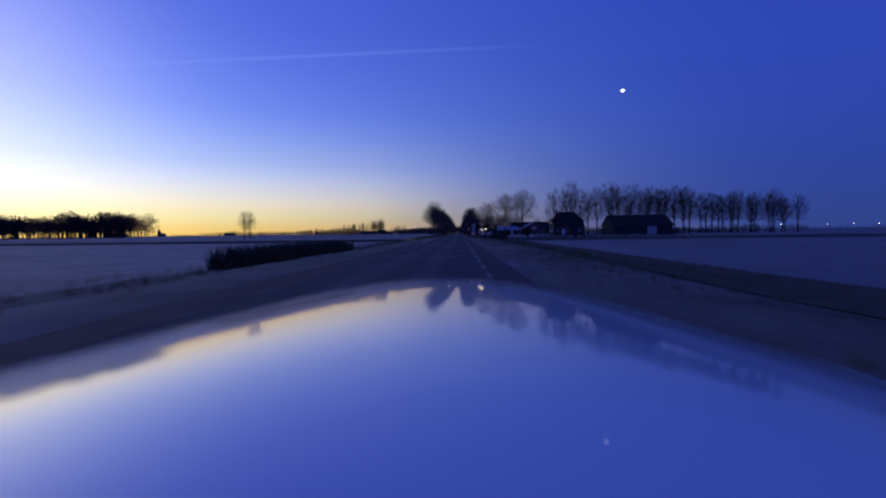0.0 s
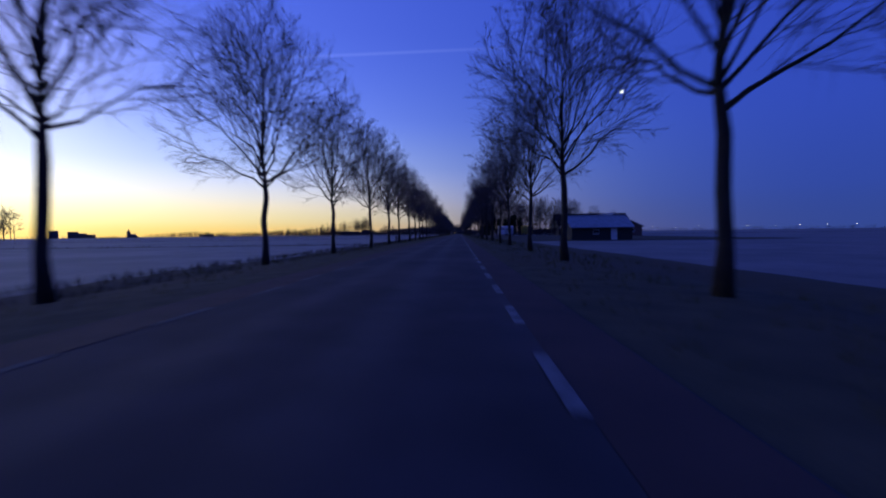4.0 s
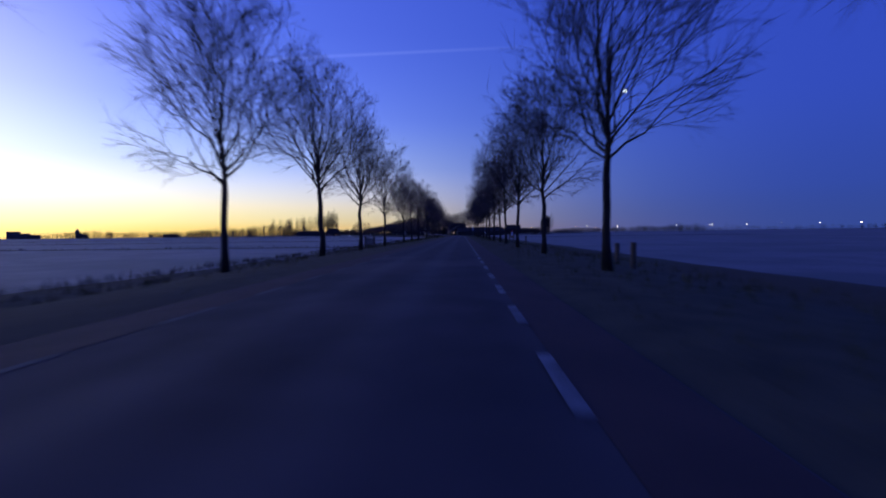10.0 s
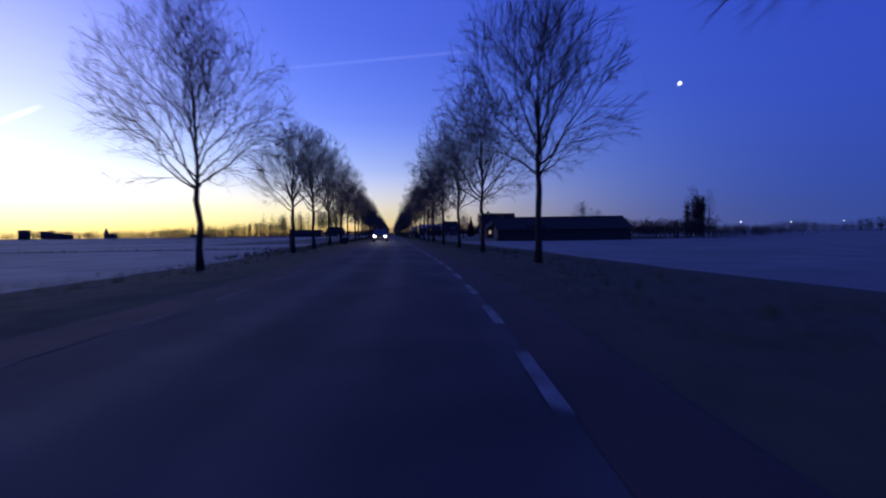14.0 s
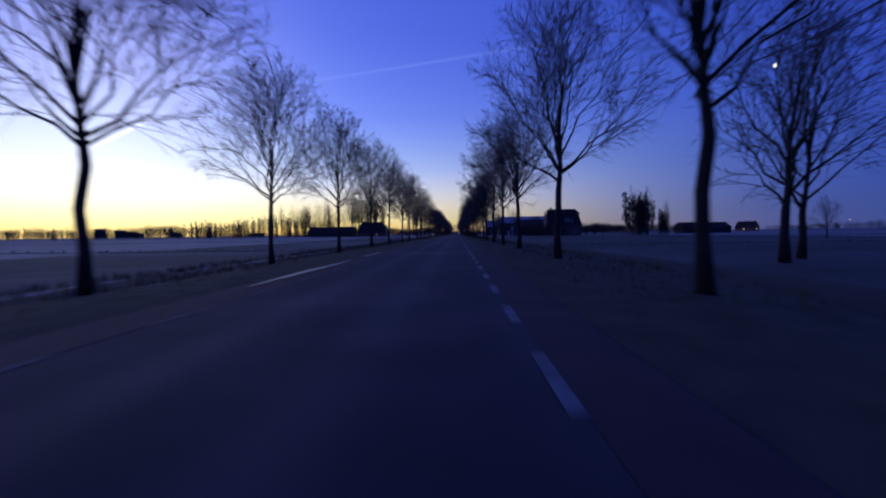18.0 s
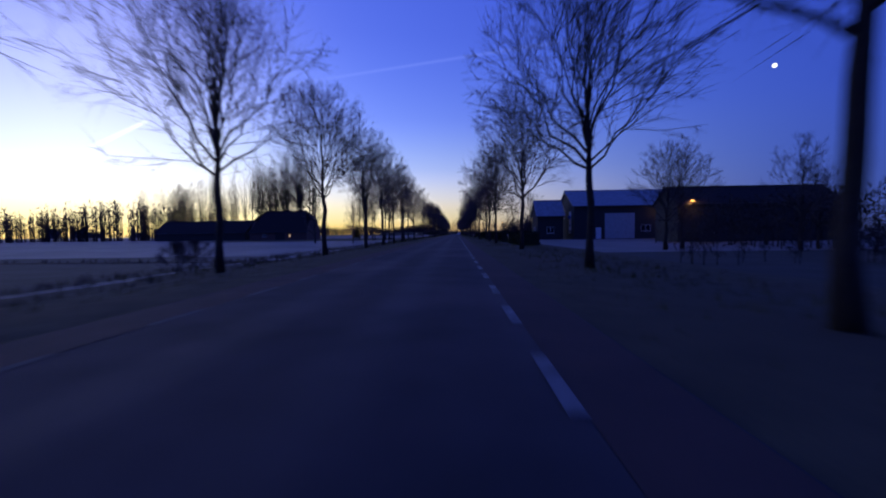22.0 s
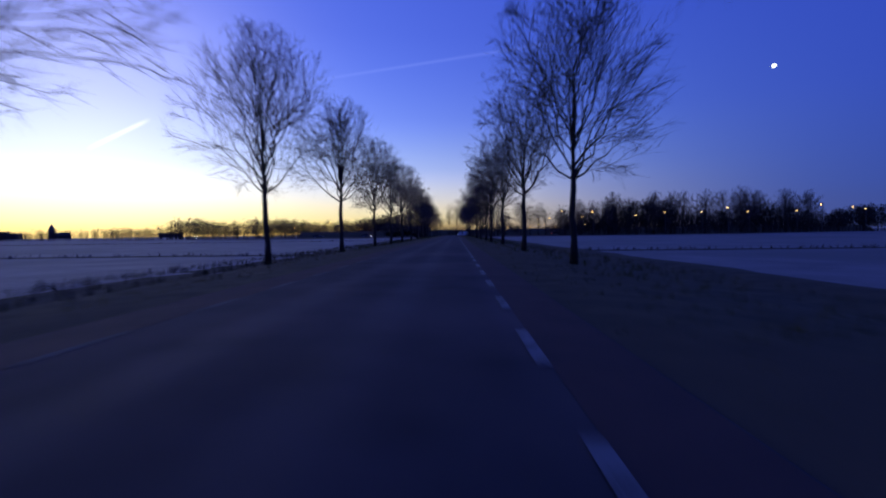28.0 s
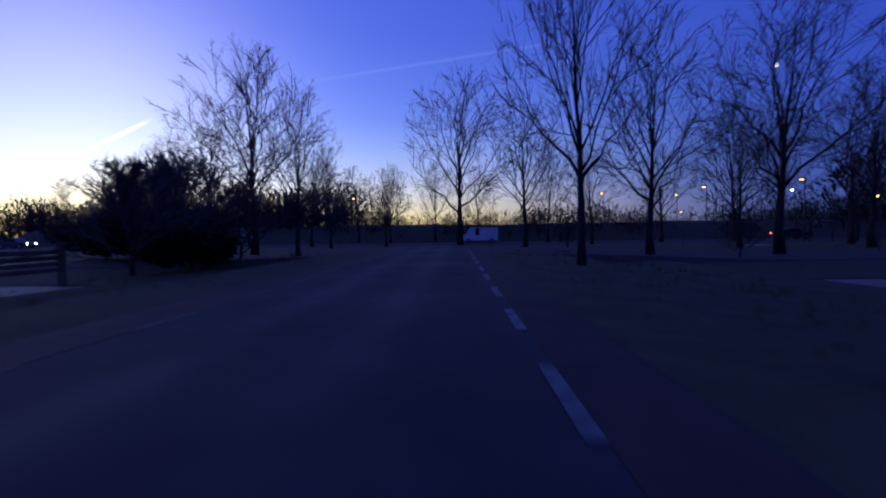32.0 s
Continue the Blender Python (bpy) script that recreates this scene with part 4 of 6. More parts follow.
def tufts(n, spans, mat, name, label, hmin, hmax, seed):
    """Grass or reed: bunches of blades scattered along the road, each span (s0, s1, d0, d1, z)."""
    r = random.Random(seed)
    sh = Shape()
    total = sum(b[1] - b[0] for b in spans)
    for s0, s1, d0, d1, z in spans:
        for i in range(int(n * (s1 - s0) / total)):
            p = W(r.uniform(s0, s1), r.uniform(d0, d1), z)
            for k in range(5):
                a = r.uniform(0, 6.28)
                h = r.uniform(hmin, hmax)
                o = Vector((math.cos(a), math.sin(a), 0))
                q = p + Vector((r.uniform(-.12, .12), r.uniform(-.12, .12), 0))
                w = Vector((-o.y, o.x, 0)) * h * 0.05
                sh.add([q - w, q + w, q + o * h * r.uniform(.15, .5) + Vector((0, 0, h))], [(0, 1, 2)])
    return tagged(part(name, sh, mat), label, "grass", kind="stuff")


tufts(40000, [(0, 1130, 1.5, 5.6, -0.1), (0, 1130, -8.6, -4.2, -0.12)], GRASS, "verge_grass", "short dark tufts of verge grass", 0.07, 0.2, 3)
tufts(20000, [(10, 72, 5.8, 8.8, -0.56), (10, 72, -10.2, -8.8, -0.6), (340, 470, 6.0, 8.2, -0.6), (515, 830, 5.9, 8.4, -0.6), (930, 1120, 6.0, 8.2, -0.6), (110, 470, -10.4, -8.8, -0.6), (520, 1080, -10.4, -8.8, -0.6), (110, 470, -13, -11.4, -0.62), (520, 1080, -13, -11.4, -0.62)],
      REED, "ditch_reed", "dry brown reed and rough grass in the ditch", 0.1, 0.34, 4)
tufts(900, [(17, 33, -10.6, -8.4, -0.6)], REED, "reed_clump", "tall dense clump of dry reed beside the road", 0.5, 1.15, 14)
sheet("ditch_bank", [s for s in ROWS if s <= 64], [(5.9, -0.4), (6.6, -0.49), (7.4, -0.48), (8.4, -0.41), (9.0, -0.46)], VERGE, "dark grassy ditch between the verge and the meadow", "ditch", lift=lambda s, d: lump(s, d) + 0.014)
# stretches of meadow beside the ditches, coloured darker than the ground sheet
for d0, d1 in ((9.9, 75), (-12.0, -34)):
    n = 14
    cols = [(d0 + (d1 - d0) * k / n, -0.606 if k < n else -0.63) for k in range(n + 1)]
    sheet("dark_meadow", [s for s in ROWS if 564 <= s <= 800], cols if d0 > 0 else cols[::-1], MEADOW_DARK, "darker stretch of meadow beside the ditch", "meadow", lift=lambda s, d: 0.004 * noise.noise(Vector((s * .1, d * .1, 2))))

# ditches across the meadows, grown over with rough grass
r = random.Random(77)
for i, s in enumerate([140, 205, 262, 330, 398, 446, 545, 604, 668, 730, 792, 950, 1012, 1068]):
    for sign in (-1, 1):
        if sign > 0 and s not in (330, 668, 730, 950, 1012):
            continue
        s1 = s + r.uniform(-9, 9)
        far = r.uniform(130, 260)
        slant = r.uniform(-0.05, 0.05) * far
        sh = Shape()
        n = int(far / 5)
        for k in range(n + 1):
            d = sign * (10 + far * k / n)
            ss = s1 + slant * k / n
            w = 0.32 + 0.12 * noise.noise(Vector((k * 0.7, s, sign)))
            for o, z in ((-w, -0.612), (-w * .4, -0.55), (w * .4, -0.56), (w, -0.612)):
                sh.v.append(tuple(W(ss + o, d, z)))
        for k in range(n):
            for q in range(3):
                sh.f.append((k * 4 + q, k * 4 + q + 1, k * 4 + q + 5, k * 4 + q + 4))
        for k in range(int(far * 1.6)):
            f = r.random() ** 1.6
            p = W(s1 + slant * f + r.gauss(0, 0.22), sign * (10 + far * f), -0.62)
            for q in range(4):
                h = r.uniform(0.15, 0.42)
                o = Vector((r.uniform(-1, 1), r.uniform(-1, 1), 0)) * h * 0.4
                w = Vector((r.uniform(-1, 1), r.uniform(-1, 1), 0)) * 0.03
                sh.add([p - w, p + w, p + o + Vector((0, 0, h))], [(0, 1, 2)])
        tagged(part("field_ditch", sh, REED), "narrow ditch with rough dry grass across the meadow", "ditch", kind="stuff")

# dark rough grass round the junction
sh = Shape()
for i in range(13):
    for k in range(33):
        sh.v.append(tuple(W(1121 + 5.6 * i, -90 + 6.2 * k, -0.6 + 0.05 * noise.noise(Vector((i * 1.3, k * 0.9, 3))))))
sh.f += [(i * 33 + k, i * 33 + k + 1, (i + 1) * 33 + k + 1, (i + 1) * 33 + k) for i in range(12) for k in range(32)]
tagged(part("junction_grass", sh, VERGE, smooth=True), "dark rough grass round the road junction", "grass", kind="structure")
far_woods([Wxy(789, 9.6), Wxy(789, 24), Wxy(790, 42)], 2.9, "dark overgrown hedge of thorn bushes across the meadow", 0.9, 90, 25, name="thorn_hedge", sprays=80)
far_woods([Wxy(828, 58), Wxy(832, 90), Wxy(834, 128)], 6.5, "dark bushes round a distant farm", 3, 170, 26, sprays=60)

# the dark bank behind the junction
sh = Shape()
BANK = [(1174, -0.62), (1176, 0.6), (1178.5, 2.0), (1181, 2.4), (1184, 2.2), (1190, -0.62)]
for k in range(45):
    for a, z in BANK:
        sh.v.append(tuple(W(a + 0.6 * noise.noise(Vector((k * 0.4, a, 1))), -75 + 6 * k, z + (0.35 * noise.noise(Vector((k * 0.7, a * 0.3, 6))) if z > 0 else 0))))
sh.f += [(k * 6 + i, k * 6 + i + 1, (k + 1) * 6 + i + 1, (k + 1) * 6 + i) for k in range(44) for i in range(5)]
tagged(part("embankment", sh, VERGE, smooth=True), "low dark grassy embankment behind the junction", "embankment", kind="structure")

# the yard and rough grass round the barns
sh = Shape()
for i in range(24):
    for k in range(14):
        a, d = 206 + 4.2 * i, 1.8 if k == 0 else 4.6 if k == 1 else 6.2 + 3.6 * (k - 2) + 0.4 * (k - 2) ** 1.2
        u = min(1, max(0, (a - 236) / 12)) * min(1, max(0, (284 - a) / 10)) * min(1, max(0, (40 - d) / 14))
        low = -0.56 if d > 8 else -0.25 if d > 4 else -0.06
        sh.v.append(tuple(W(a, d, low * (1 - u) - 0.02 * u - (0.12 if k < 2 else 0) * (1 - u) + 0.02 * noise.noise(Vector((i * 0.7, k * 0.8, 9))))))
sh.f += [(i * 14 + k, i * 14 + k + 1, (i + 1) * 14 + k + 1, (i + 1) * 14 + k) for i in range(23) for k in range(13)]
tagged(part("yard_grass", sh, VERGE, smooth=True), "dark trodden grass yard round the barns", "grass", kind="structure")

# dark grass round the farmhouse beside the planted wood
sh = Shape()
for i in range(16):
    for k in range(12):
        sh.v.append(tuple(W(866 + 4.4 * i, -11.5 - 5.2 * k, -0.59 + 0.05 * noise.noise(Vector((i * 0.9, k * 0.8, 15))))))
sh.f += [(i * 12 + k + 1, i * 12 + k, (i + 1) * 12 + k, (i + 1) * 12 + k + 1) for i in range(15) for k in range(11)]
tagged(part("yard_grass", sh, VERGE, smooth=True), "dark rough grass round the old farmhouse", "grass", kind="structure")

# the rough bank beside the canal
sh = Shape()
for i in range(10):
    for k in range(20):
        sh.v.append(tuple(W(68 + 3.6 * i, 10.2 + 4.2 * k, -0.585 + 0.05 * noise.noise(Vector((i * 0.9, k * 0.8, 5))))))
sh.f += [(i * 20 + k, i * 20 + k + 1, (i + 1) * 20 + k + 1, (i + 1) * 20 + k) for i in range(9) for k in range(19)]
tagged(part("canal_bank", sh, VERGE, smooth=True), "dark rough grass bank beside the canal", "grass", kind="structure")


# grassy banks before and behind the canal
for name, cuts in (("near", ((72.4, -0.62), (73.4, -0.3), (74.6, -0.2), (75.5, -0.3), (76.2, -0.5))), ("far", ((78.4, -0.5), (79.2, -0.3), (81.5, -0.27), (85, -0.36), (90, -0.56)))):
    sh = Shape()
    for k in range(45):
        d = -6.9 - 5.2 * k
        for a, z in cuts:
            sh.v.append(tuple(W(a + 0.045 * (-d - 8) + 0.15 * noise.noise(Vector((k * 0.9, a, 2))), d, (z if k else -0.6) + 0.05 * noise.noise(Vector((k * 0.8, a * 0.7, 8))))))
    n = len(cuts)
    sh.f += [(k * n + i + 1, k * n + i, (k + 1) * n + i, (k + 1) * n + i + 1) for k in range(44) for i in range(n - 1)]
    tagged(part("canal_bank", sh, VERGE, smooth=True), "dark rough grass bank beside the canal", "grass", kind="structure")


# ---- water ----
def pool(name, pts, z, label, mat=WATER):
    sh = Shape()
    vs = [W(s, d, z) for s, d in pts]
    sh.add(vs, [tuple(range(len(vs)))])
    return tagged(part(name, sh, mat), label, "water", kind="structure")


pool("canal_water", [(75.7, -7.4), (79.0, -7.4), (81.5, -40), (88, -260), (83, -260), (77.5, -40)], -0.35, "still canal water reflecting the dawn sky")
for s0, s1, d in ((36, 47.5, -3.25), (52, 55, -3.4), (600, 605, -3.55), (602, 604, -3.7), (637, 644, -3.55), (646, 650, -3.6), (679, 683, -3.6), (701.6, 706.2, -3.4), (709.2, 713.5, -3.25), (733, 736, -3.55)):
    r = random.Random(int(s0))
    n = 14
    edge = [(s0 + (s1 - s0) * i / n, d + 0.06 * math.sin(math.pi * i / n) + r.uniform(-.015, .015)) for i in range(n + 1)]
    edge += [(s, dd - (0.42 if s0 == 36 else 0.2) * math.sin(math.pi * i / n) ** 0.6 - 0.02 + r.uniform(-.02, .02)) for i, (s, dd) in reversed(list(enumerate(edge)))]
    pool("puddle", edge, 0.03, "shallow frozen puddle on the verge", ICE)
def side_road(cuts):
    """A side road from cuts (d, s0, s1, z) across it, sloping down from the road to the meadow."""
    sh = Shape()
    for d, s0, s1, z in cuts:
        for s, drop in ((s0 - 0.8, 0.4), (s0, 0.0), ((s0 + s1) / 2, -0.03), (s1, 0.0), (s1 + 0.8, 0.4)):
            sh.v.append(tuple(W(s, d, max(-0.68, z - drop))))
    for k in range(len(cuts) - 1):
        sh.f += [(k * 5 + q, k * 5 + q + 1, k * 5 + q + 6, k * 5 + q + 5) for q in range(4)]
    tagged(part("side_road", sh, ASPHALT_SIDE), "dark asphalt side road joining the country road", "road", kind="structure")


side_road([(1.2, 92, 98, 0.0), (4, 93.5, 98, -0.02), (9, 94.2, 99.5, -0.3), (14, 94.5, 100, -0.55), (40, 95, 101, -0.57)])
side_road([(-60, 90.5, 95, -0.57), (-14, 90.5, 95.2, -0.55), (-9, 90.5, 95.5, -0.3), (-5, 89, 97, -0.03), (-3.9, 88, 98, 0.0)])
side_road([(1.2, 478, 489, 0.0), (3.5, 480, 487, -0.03), (9, 481, 486, -0.35), (14, 481, 486, -0.56), (90, 481, 486, -0.57)])
side_road([(-70, 1128, 1134.5, -0.56), (-16, 1128, 1134.5, -0.5), (-8, 1127, 1135.5, -0.12), (-4, 1126, 1136, 0.0), (1.4, 1126, 1136, 0.0), (6, 1127, 1135.5, -0.12), (14, 1128, 1134.5, -0.5), (70, 1128, 1134.5, -0.56)])
side_road([(1.2, 247, 262, 0.0), (5, 249, 261, 0.02), (9, 250, 260.5, 0.02), (24, 250, 258, 0.02)])
side_road([(-150, 1162, 1168, -0.5), (0, 1162, 1168, -0.5), (150, 1162, 1168, -0.5)])


# ---- buildings ----
def window(parent, x, y, z, w, h, out, lit=False, along="x"):
    """A window on a wall: frame, sill and two panes, standing proud by out."""
    f = Shape()
    t = 0.06

    def bx(sh, a0, z0, a1, z1, o0, o1):
        lo, hi = sorted((o0 * out, o1 * out))
        if along == "x":
            sh.box(x + a0, y + lo, z + z0, x + a1, y + hi, z + z1)
        else:
            sh.box(x + lo, y + a0, z + z0, x + hi, y + a1, z + z1)
    bx(f, -w / 2, 0, -w / 2 + t, h, 0, 0.05)
    bx(f, w / 2 - t, 0, w / 2, h, 0, 0.05)
    bx(f, -w / 2 + t, 0, w / 2 - t, t, 0, 0.05)
    bx(f, -w / 2 + t, h - t, w / 2 - t, h, 0, 0.05)
    bx(f, -t / 2, t, t / 2, h - t, 0, 0.05)
    fr = part("window", f, WHITE, parent)
    for a in (-1, 1):
        p = Shape()
        bx(p, min(a * t / 2, a * (w / 2 - t)), t, max(a * t / 2, a * (w / 2 - t)), h - t, 0.004, 0.02)
        part("pane", p, WINDOW_LIT if lit else DARKGLASS, fr)
    sl = Shape()
    bx(sl, -w / 2 - .06, -0.06, w / 2 + .06, 0, 0, 0.1)
    part("sill", sl, CREAM, fr)


def house(name, s, d, turn, wide, deep, eave, ridge, wall, roof, label, category="house", hip=0.0, gable_wall=None, chimneys=(), windows=(), doors=(), z=-0.6, over=0.35):
    """A gabled building: x across the gable (wide), y along the ridge (deep). windows: (side, a, z, w, h, lit); doors: (side, a, w, h, material)."""
    root = thing(name, label, category, at(s, d, z, turn))
    w, l, t = wide / 2, deep / 2, 0.25
    gable = [(-w, 0), (w, 0), (w, eave), (0, ridge), (-w, eave)]
    if hip:
        k = hip
        gable = [(-w, 0), (w, 0), (w, eave), (w * k, ridge - (ridge - eave) * k), (-w * k, ridge - (ridge - eave) * k), (-w, eave)]
    part("wall", Shape().slab(gable, -l, -l + t), wall, root)
    part("wall", Shape().slab(gable, l - t, l), gable_wall or wall, root)
    part("wall", Shape().box(-w, -l + t, 0, -w + t, l - t, eave), wall, root)
    part("wall", Shape().box(w - t, -l + t, 0, w, l - t, eave), wall, root)
    rise = (ridge - eave) / w
    inset = hip * w * 0.9
    for sg in (-1, 1):
        sh = Shape()
        x1, z1 = sg * (w + over), eave - over * rise
        for lift in (0.0, 0.18):
            sh.v += [(x1, -l - over, z1 + lift), (x1, l + over, z1 + lift), (0, l + over - inset, ridge + lift), (0, -l - over + inset, ridge + lift)]
        sh.f += [(0, 1, 2, 3), (7, 6, 5, 4), (0, 4, 5, 1), (1, 5, 6, 2), (2, 6, 7, 3), (3, 7, 4, 0)]
        rp = part("roof", sh, roof, root)
        g = Shape().tube([(x1 + sg * 0.06, -l - over, z1 + 0.02), (x1 + sg * 0.06, l + over, z1 + 0.02)], [0.07, 0.07], 6)
        part("gutter", g, SIGN_BACK, rp)
    if hip:
        for sg in (-1, 1):
            k = hip
            zz = ridge - (ridge - eave) * k
            y0 = sg * (l + over)
            sh = Shape().add([(-w * k, y0, zz), (w * k, y0, zz), (0, sg * (l + over - inset), ridge + 0.1), (-w * k, y0, zz + .18), (w * k, y0, zz + .18), (0, sg * (l + over - inset), ridge + .2)],
                             [(0, 1, 2), (5, 4, 3), (0, 3, 4, 1), (1, 4, 5, 2), (2, 5, 3, 0)])
            part("roof", sh, roof, root)
    part("ridge_cap", Shape().tube([(0, -l - over + inset, ridge + .2), (0, l + over - inset, ridge + .2)], [0.12, 0.12], 6), roof, root)
    for y in chimneys:
        c = part("chimney", Shape().box(-0.35, y - 0.35, ridge - 0.5, 0.35, y + 0.35, ridge + 1.0, 0.04), BRICK, root)
        part("chimney_pot", Shape().tube([(0, y, ridge + 1.0), (0, y, ridge + 1.3)], [0.14, 0.12], 8), BRICK, c)
    for side, a, zz, ww, hh, lit in windows:
        if side == "front":
            window(root, a, -l, zz, ww, hh, -1, lit)
        elif side == "back":
            window(root, a, l, zz, ww, hh, 1, lit)
        elif side == "left":
            window(root, -w, a, zz, ww, hh, -1, lit, "y")
        else:
            window(root, w, a, zz, ww, hh, 1, lit, "y")
    for side, a, ww, hh, mat in doors:
        sh, hs = Shape(), Shape()
        if side == "front":
            sh.box(a - ww / 2, -l - 0.06, 0.05, a + ww / 2, -l, hh)
            hs.box(a + ww / 2 - .2, -l - 0.12, 1.0, a + ww / 2 - .12, -l - 0.06, 1.15)
        elif side == "left":
            sh.box(-w - 0.06, a - ww / 2, 0.05, -w, a + ww / 2, hh)
            hs.box(-w - 0.12, a + ww / 2 - .2, 1.0, -w - .06, a + ww / 2 - .12, 1.15)
        else:
            sh.box(w, a - ww / 2, 0.05, w + 0.06, a + ww / 2, hh)
            hs.box(w + 0.06, a + ww / 2 - .2, 1.0, w + .12, a + ww / 2 - .12, 1.15)
        dr = part("door", sh, mat, root)
        part("handle", hs, STEEL, dr)
    return root


# turn 90 lays the ridge across the road's direction; the gable "front" then looks away to the right, "back" to the road
house("farmhouse", 152, 38, 90, 8.5, 10.5, 3.2, 7.9, BRICK_DARKENED, ROOF_TILE, "brick farmhouse darkened for tree shade, with hipped roof and lit attic window", hip=0.7, chimneys=(3.5,),
      windows=(("left", -3.6, 1.2, 1.3, 1.3, False), ("left", 0.5, 1.2, 1.3, 1.3, False), ("left", 3.5, 1.2, 1.3, 1.3, False), ("back", -2, 1.2, 1.3, 1.4, False), ("back", 2, 1.2, 1.3, 1.4, False), ("back", 0, 4.2, 0.8, 0.8, True)),
      doors=(("left", 2.0, 1.0, 2.1, WHITE),))
house("barn", 153, 63, 90, 12, 20, 3.2, 6.6, DARKBOARD, ROOF_TILE, "long dark timber barn with a dark tiled roof", "barn", doors=(("left", -3, 3.2, 2.8, CREAM), ("left", 4, 3.2, 2.8, DARKBOARD)))
house("shed", 215, 24, 90, 7, 10, 2.2, 4.0, DARKBOARD, ROOF_SHEET, "low timber shed with a frosted roof behind the garden", "shed", windows=(("left", 1, 1.0, 1.0, 0.8, False),), doors=(("left", -2, 1.0, 2.0, WHITE),))
house("barn", 300, 49, 90, 14, 26, 3.6, 7.9, DARKBOARD, ROOF_TILE, "long dark barn with a tiled roof", "barn", doors=(("left", -4, 3.6, 3.2, DARKBOARD),), windows=(("left", 5, 1.4, 1.6, 0.8, False), ("left", 8, 1.4, 1.6, 0.8, False)))
gabled = house("barn", 276, 46.4, 0, 16, 18, 2.9, 6.7, BRICK, ROOF_SHEET, "broad gabled brick barn with a pale hatch in the gable", "barn", doors=(("front", -6, 1.1, 2.1, DARKBOARD),), windows=(("front", 5, 1.2, 1.4, 1.0, False),))
part("hatch", Shape().box(-1.1, -9.08, 2.6, 1.9, -9.0, 4.5, 0.02), CREAM, gabled, "pale timber hatch")
house("house", 640, 37.5, 90, 9, 12, 2.8, 8.3, BRICK, ROOF_TILE, "brick house with a steep dark roof and white window frames", hip=0.0,  chimneys=(3.6,),
      windows=(("left", -3, 1.0, 1.4, 1.3, True), ("left", 0.5, 1.0, 1.4, 1.3, False), ("back", -1.6, 1.0, 1.3, 1.4, False), ("back", 1.6, 1.0, 1.3, 1.4, False)), doors=(("left", 3.2, 1.0, 2.1, WHITE),))
house("garage", 614, 32, 0, 11, 9, 2.7, 6.3, DARKBOARD, ROOF_TILE, "dark timber outbuilding with a wide pale door", "garage", doors=(("front", 1.5, 3.4, 2.4, CREAM), ("front", -3.4, 1.0, 2.0, DARKBOARD)), windows=(("front", -4.6, 1.2, 0.7, 1.0, True),))
house("house", 800, 42, 90, 10, 13, 4.2, 10.2, BRICK, ROOF_TILE, "tall brick house with a broad dark roof and chimney", hip=0.3, chimneys=(4.2,),
      windows=(("left", -4, 1.0, 1.4, 1.5, False), ("left", 0, 1.0, 1.4, 1.5, False), ("left", 4, 1.0, 1.4, 1.5, False), ("left", -1.5, 5.4, 2.6, 1.3, False), ("back", -2, 1.0, 1.3, 1.5, False), ("back", 2, 1.0, 1.3, 1.5, False), ("back", 0, 5.0, 1.3, 1.3, False)), doors=(("left", 2.2, 1.0, 2.1, WHITE),))
house("farm_building", 857, 37.5, 90, 12, 30, 6.4, 9.6, DARKBOARD, ROOF_SHEET, "long dark timber farm building with frosted roof and lamps", "barn",
                   doors=(("left", 6.4, 5.6, 4.9, CREAM), ("left", -8, 3.6, 4.4, CREAM), ("left", 10.4, 1.0, 2.2, WHITE)), windows=(("back", 1.5, 4.2, 1.6, 2.0, False), ("left", 1.5, 1.4, 1.8, 1.2, False), ("back", -3, 1.2, 1.6, 1.4, False)))
house("dark_barn", 827, 38, 90, 6, 20, 5.0, 7.0, DARKBOARD, ROOF_TILE, "dark timber barn beside the long farm building", "barn", doors=(("left", 4, 3.2, 3.0, DARKBOARD),))
house("wing", 855.6, 18.4, 90, 5.6, 5.0, 4.8, 7.6, DARKBOARD, ROOF_SHEET, "low timber wing with a frosted roof beside the farm building", "barn", windows=(("back", 0, 1.2, 1.3, 1.3, False), ("left", 0, 1.2, 1.4, 1.2, False)))
house("farmhouse", 905, -55.5, 90, 13, 18, 2.6, 9.2, BRICK, ROOF_TILE, "broad old farmhouse with a low-sweeping dark roof", hip=0.45,
      windows=(("left", -3.6, 0.9, 0.6, 0.8, True), ("left", 4.4, 1.0, 1.1, 0.9, False)), doors=(("left", -0.5, 3.0, 2.3, DARKBOARD),))
house("barn", 910, -84, 90, 11, 30, 2.6, 6.4, DARKBOARD, ROOF_TILE, "long low barn with a dark roof beside the farmhouse", "barn", doors=(("left", 3, 3.0, 2.3, DARKBOARD),))
house("barn", 568, 31, 80, 10, 24, 2.2, 4.2, DARKBOARD, ROOF_TILE, "long low farm shed beyond the side road", "barn", doors=(("left", 5, 3.5, 2.8, DARKBOARD),))
house("house", 690, 100, 60, 9, 12, 2.8, 7.6, BRICK, ROOF_TILE, "distant brick house across the meadow", windows=(("left", 0, 1.0, 1.3, 1.3, True),))
house("house", 1000, 250, 30, 10, 14, 3, 8, BRICK, ROOF_TILE, "distant brick house at the wood's edge", windows=(("left", 0, 1.0, 1.3, 1.3, True), ("front", 1, 1.0, 1.3, 1.3, True)))


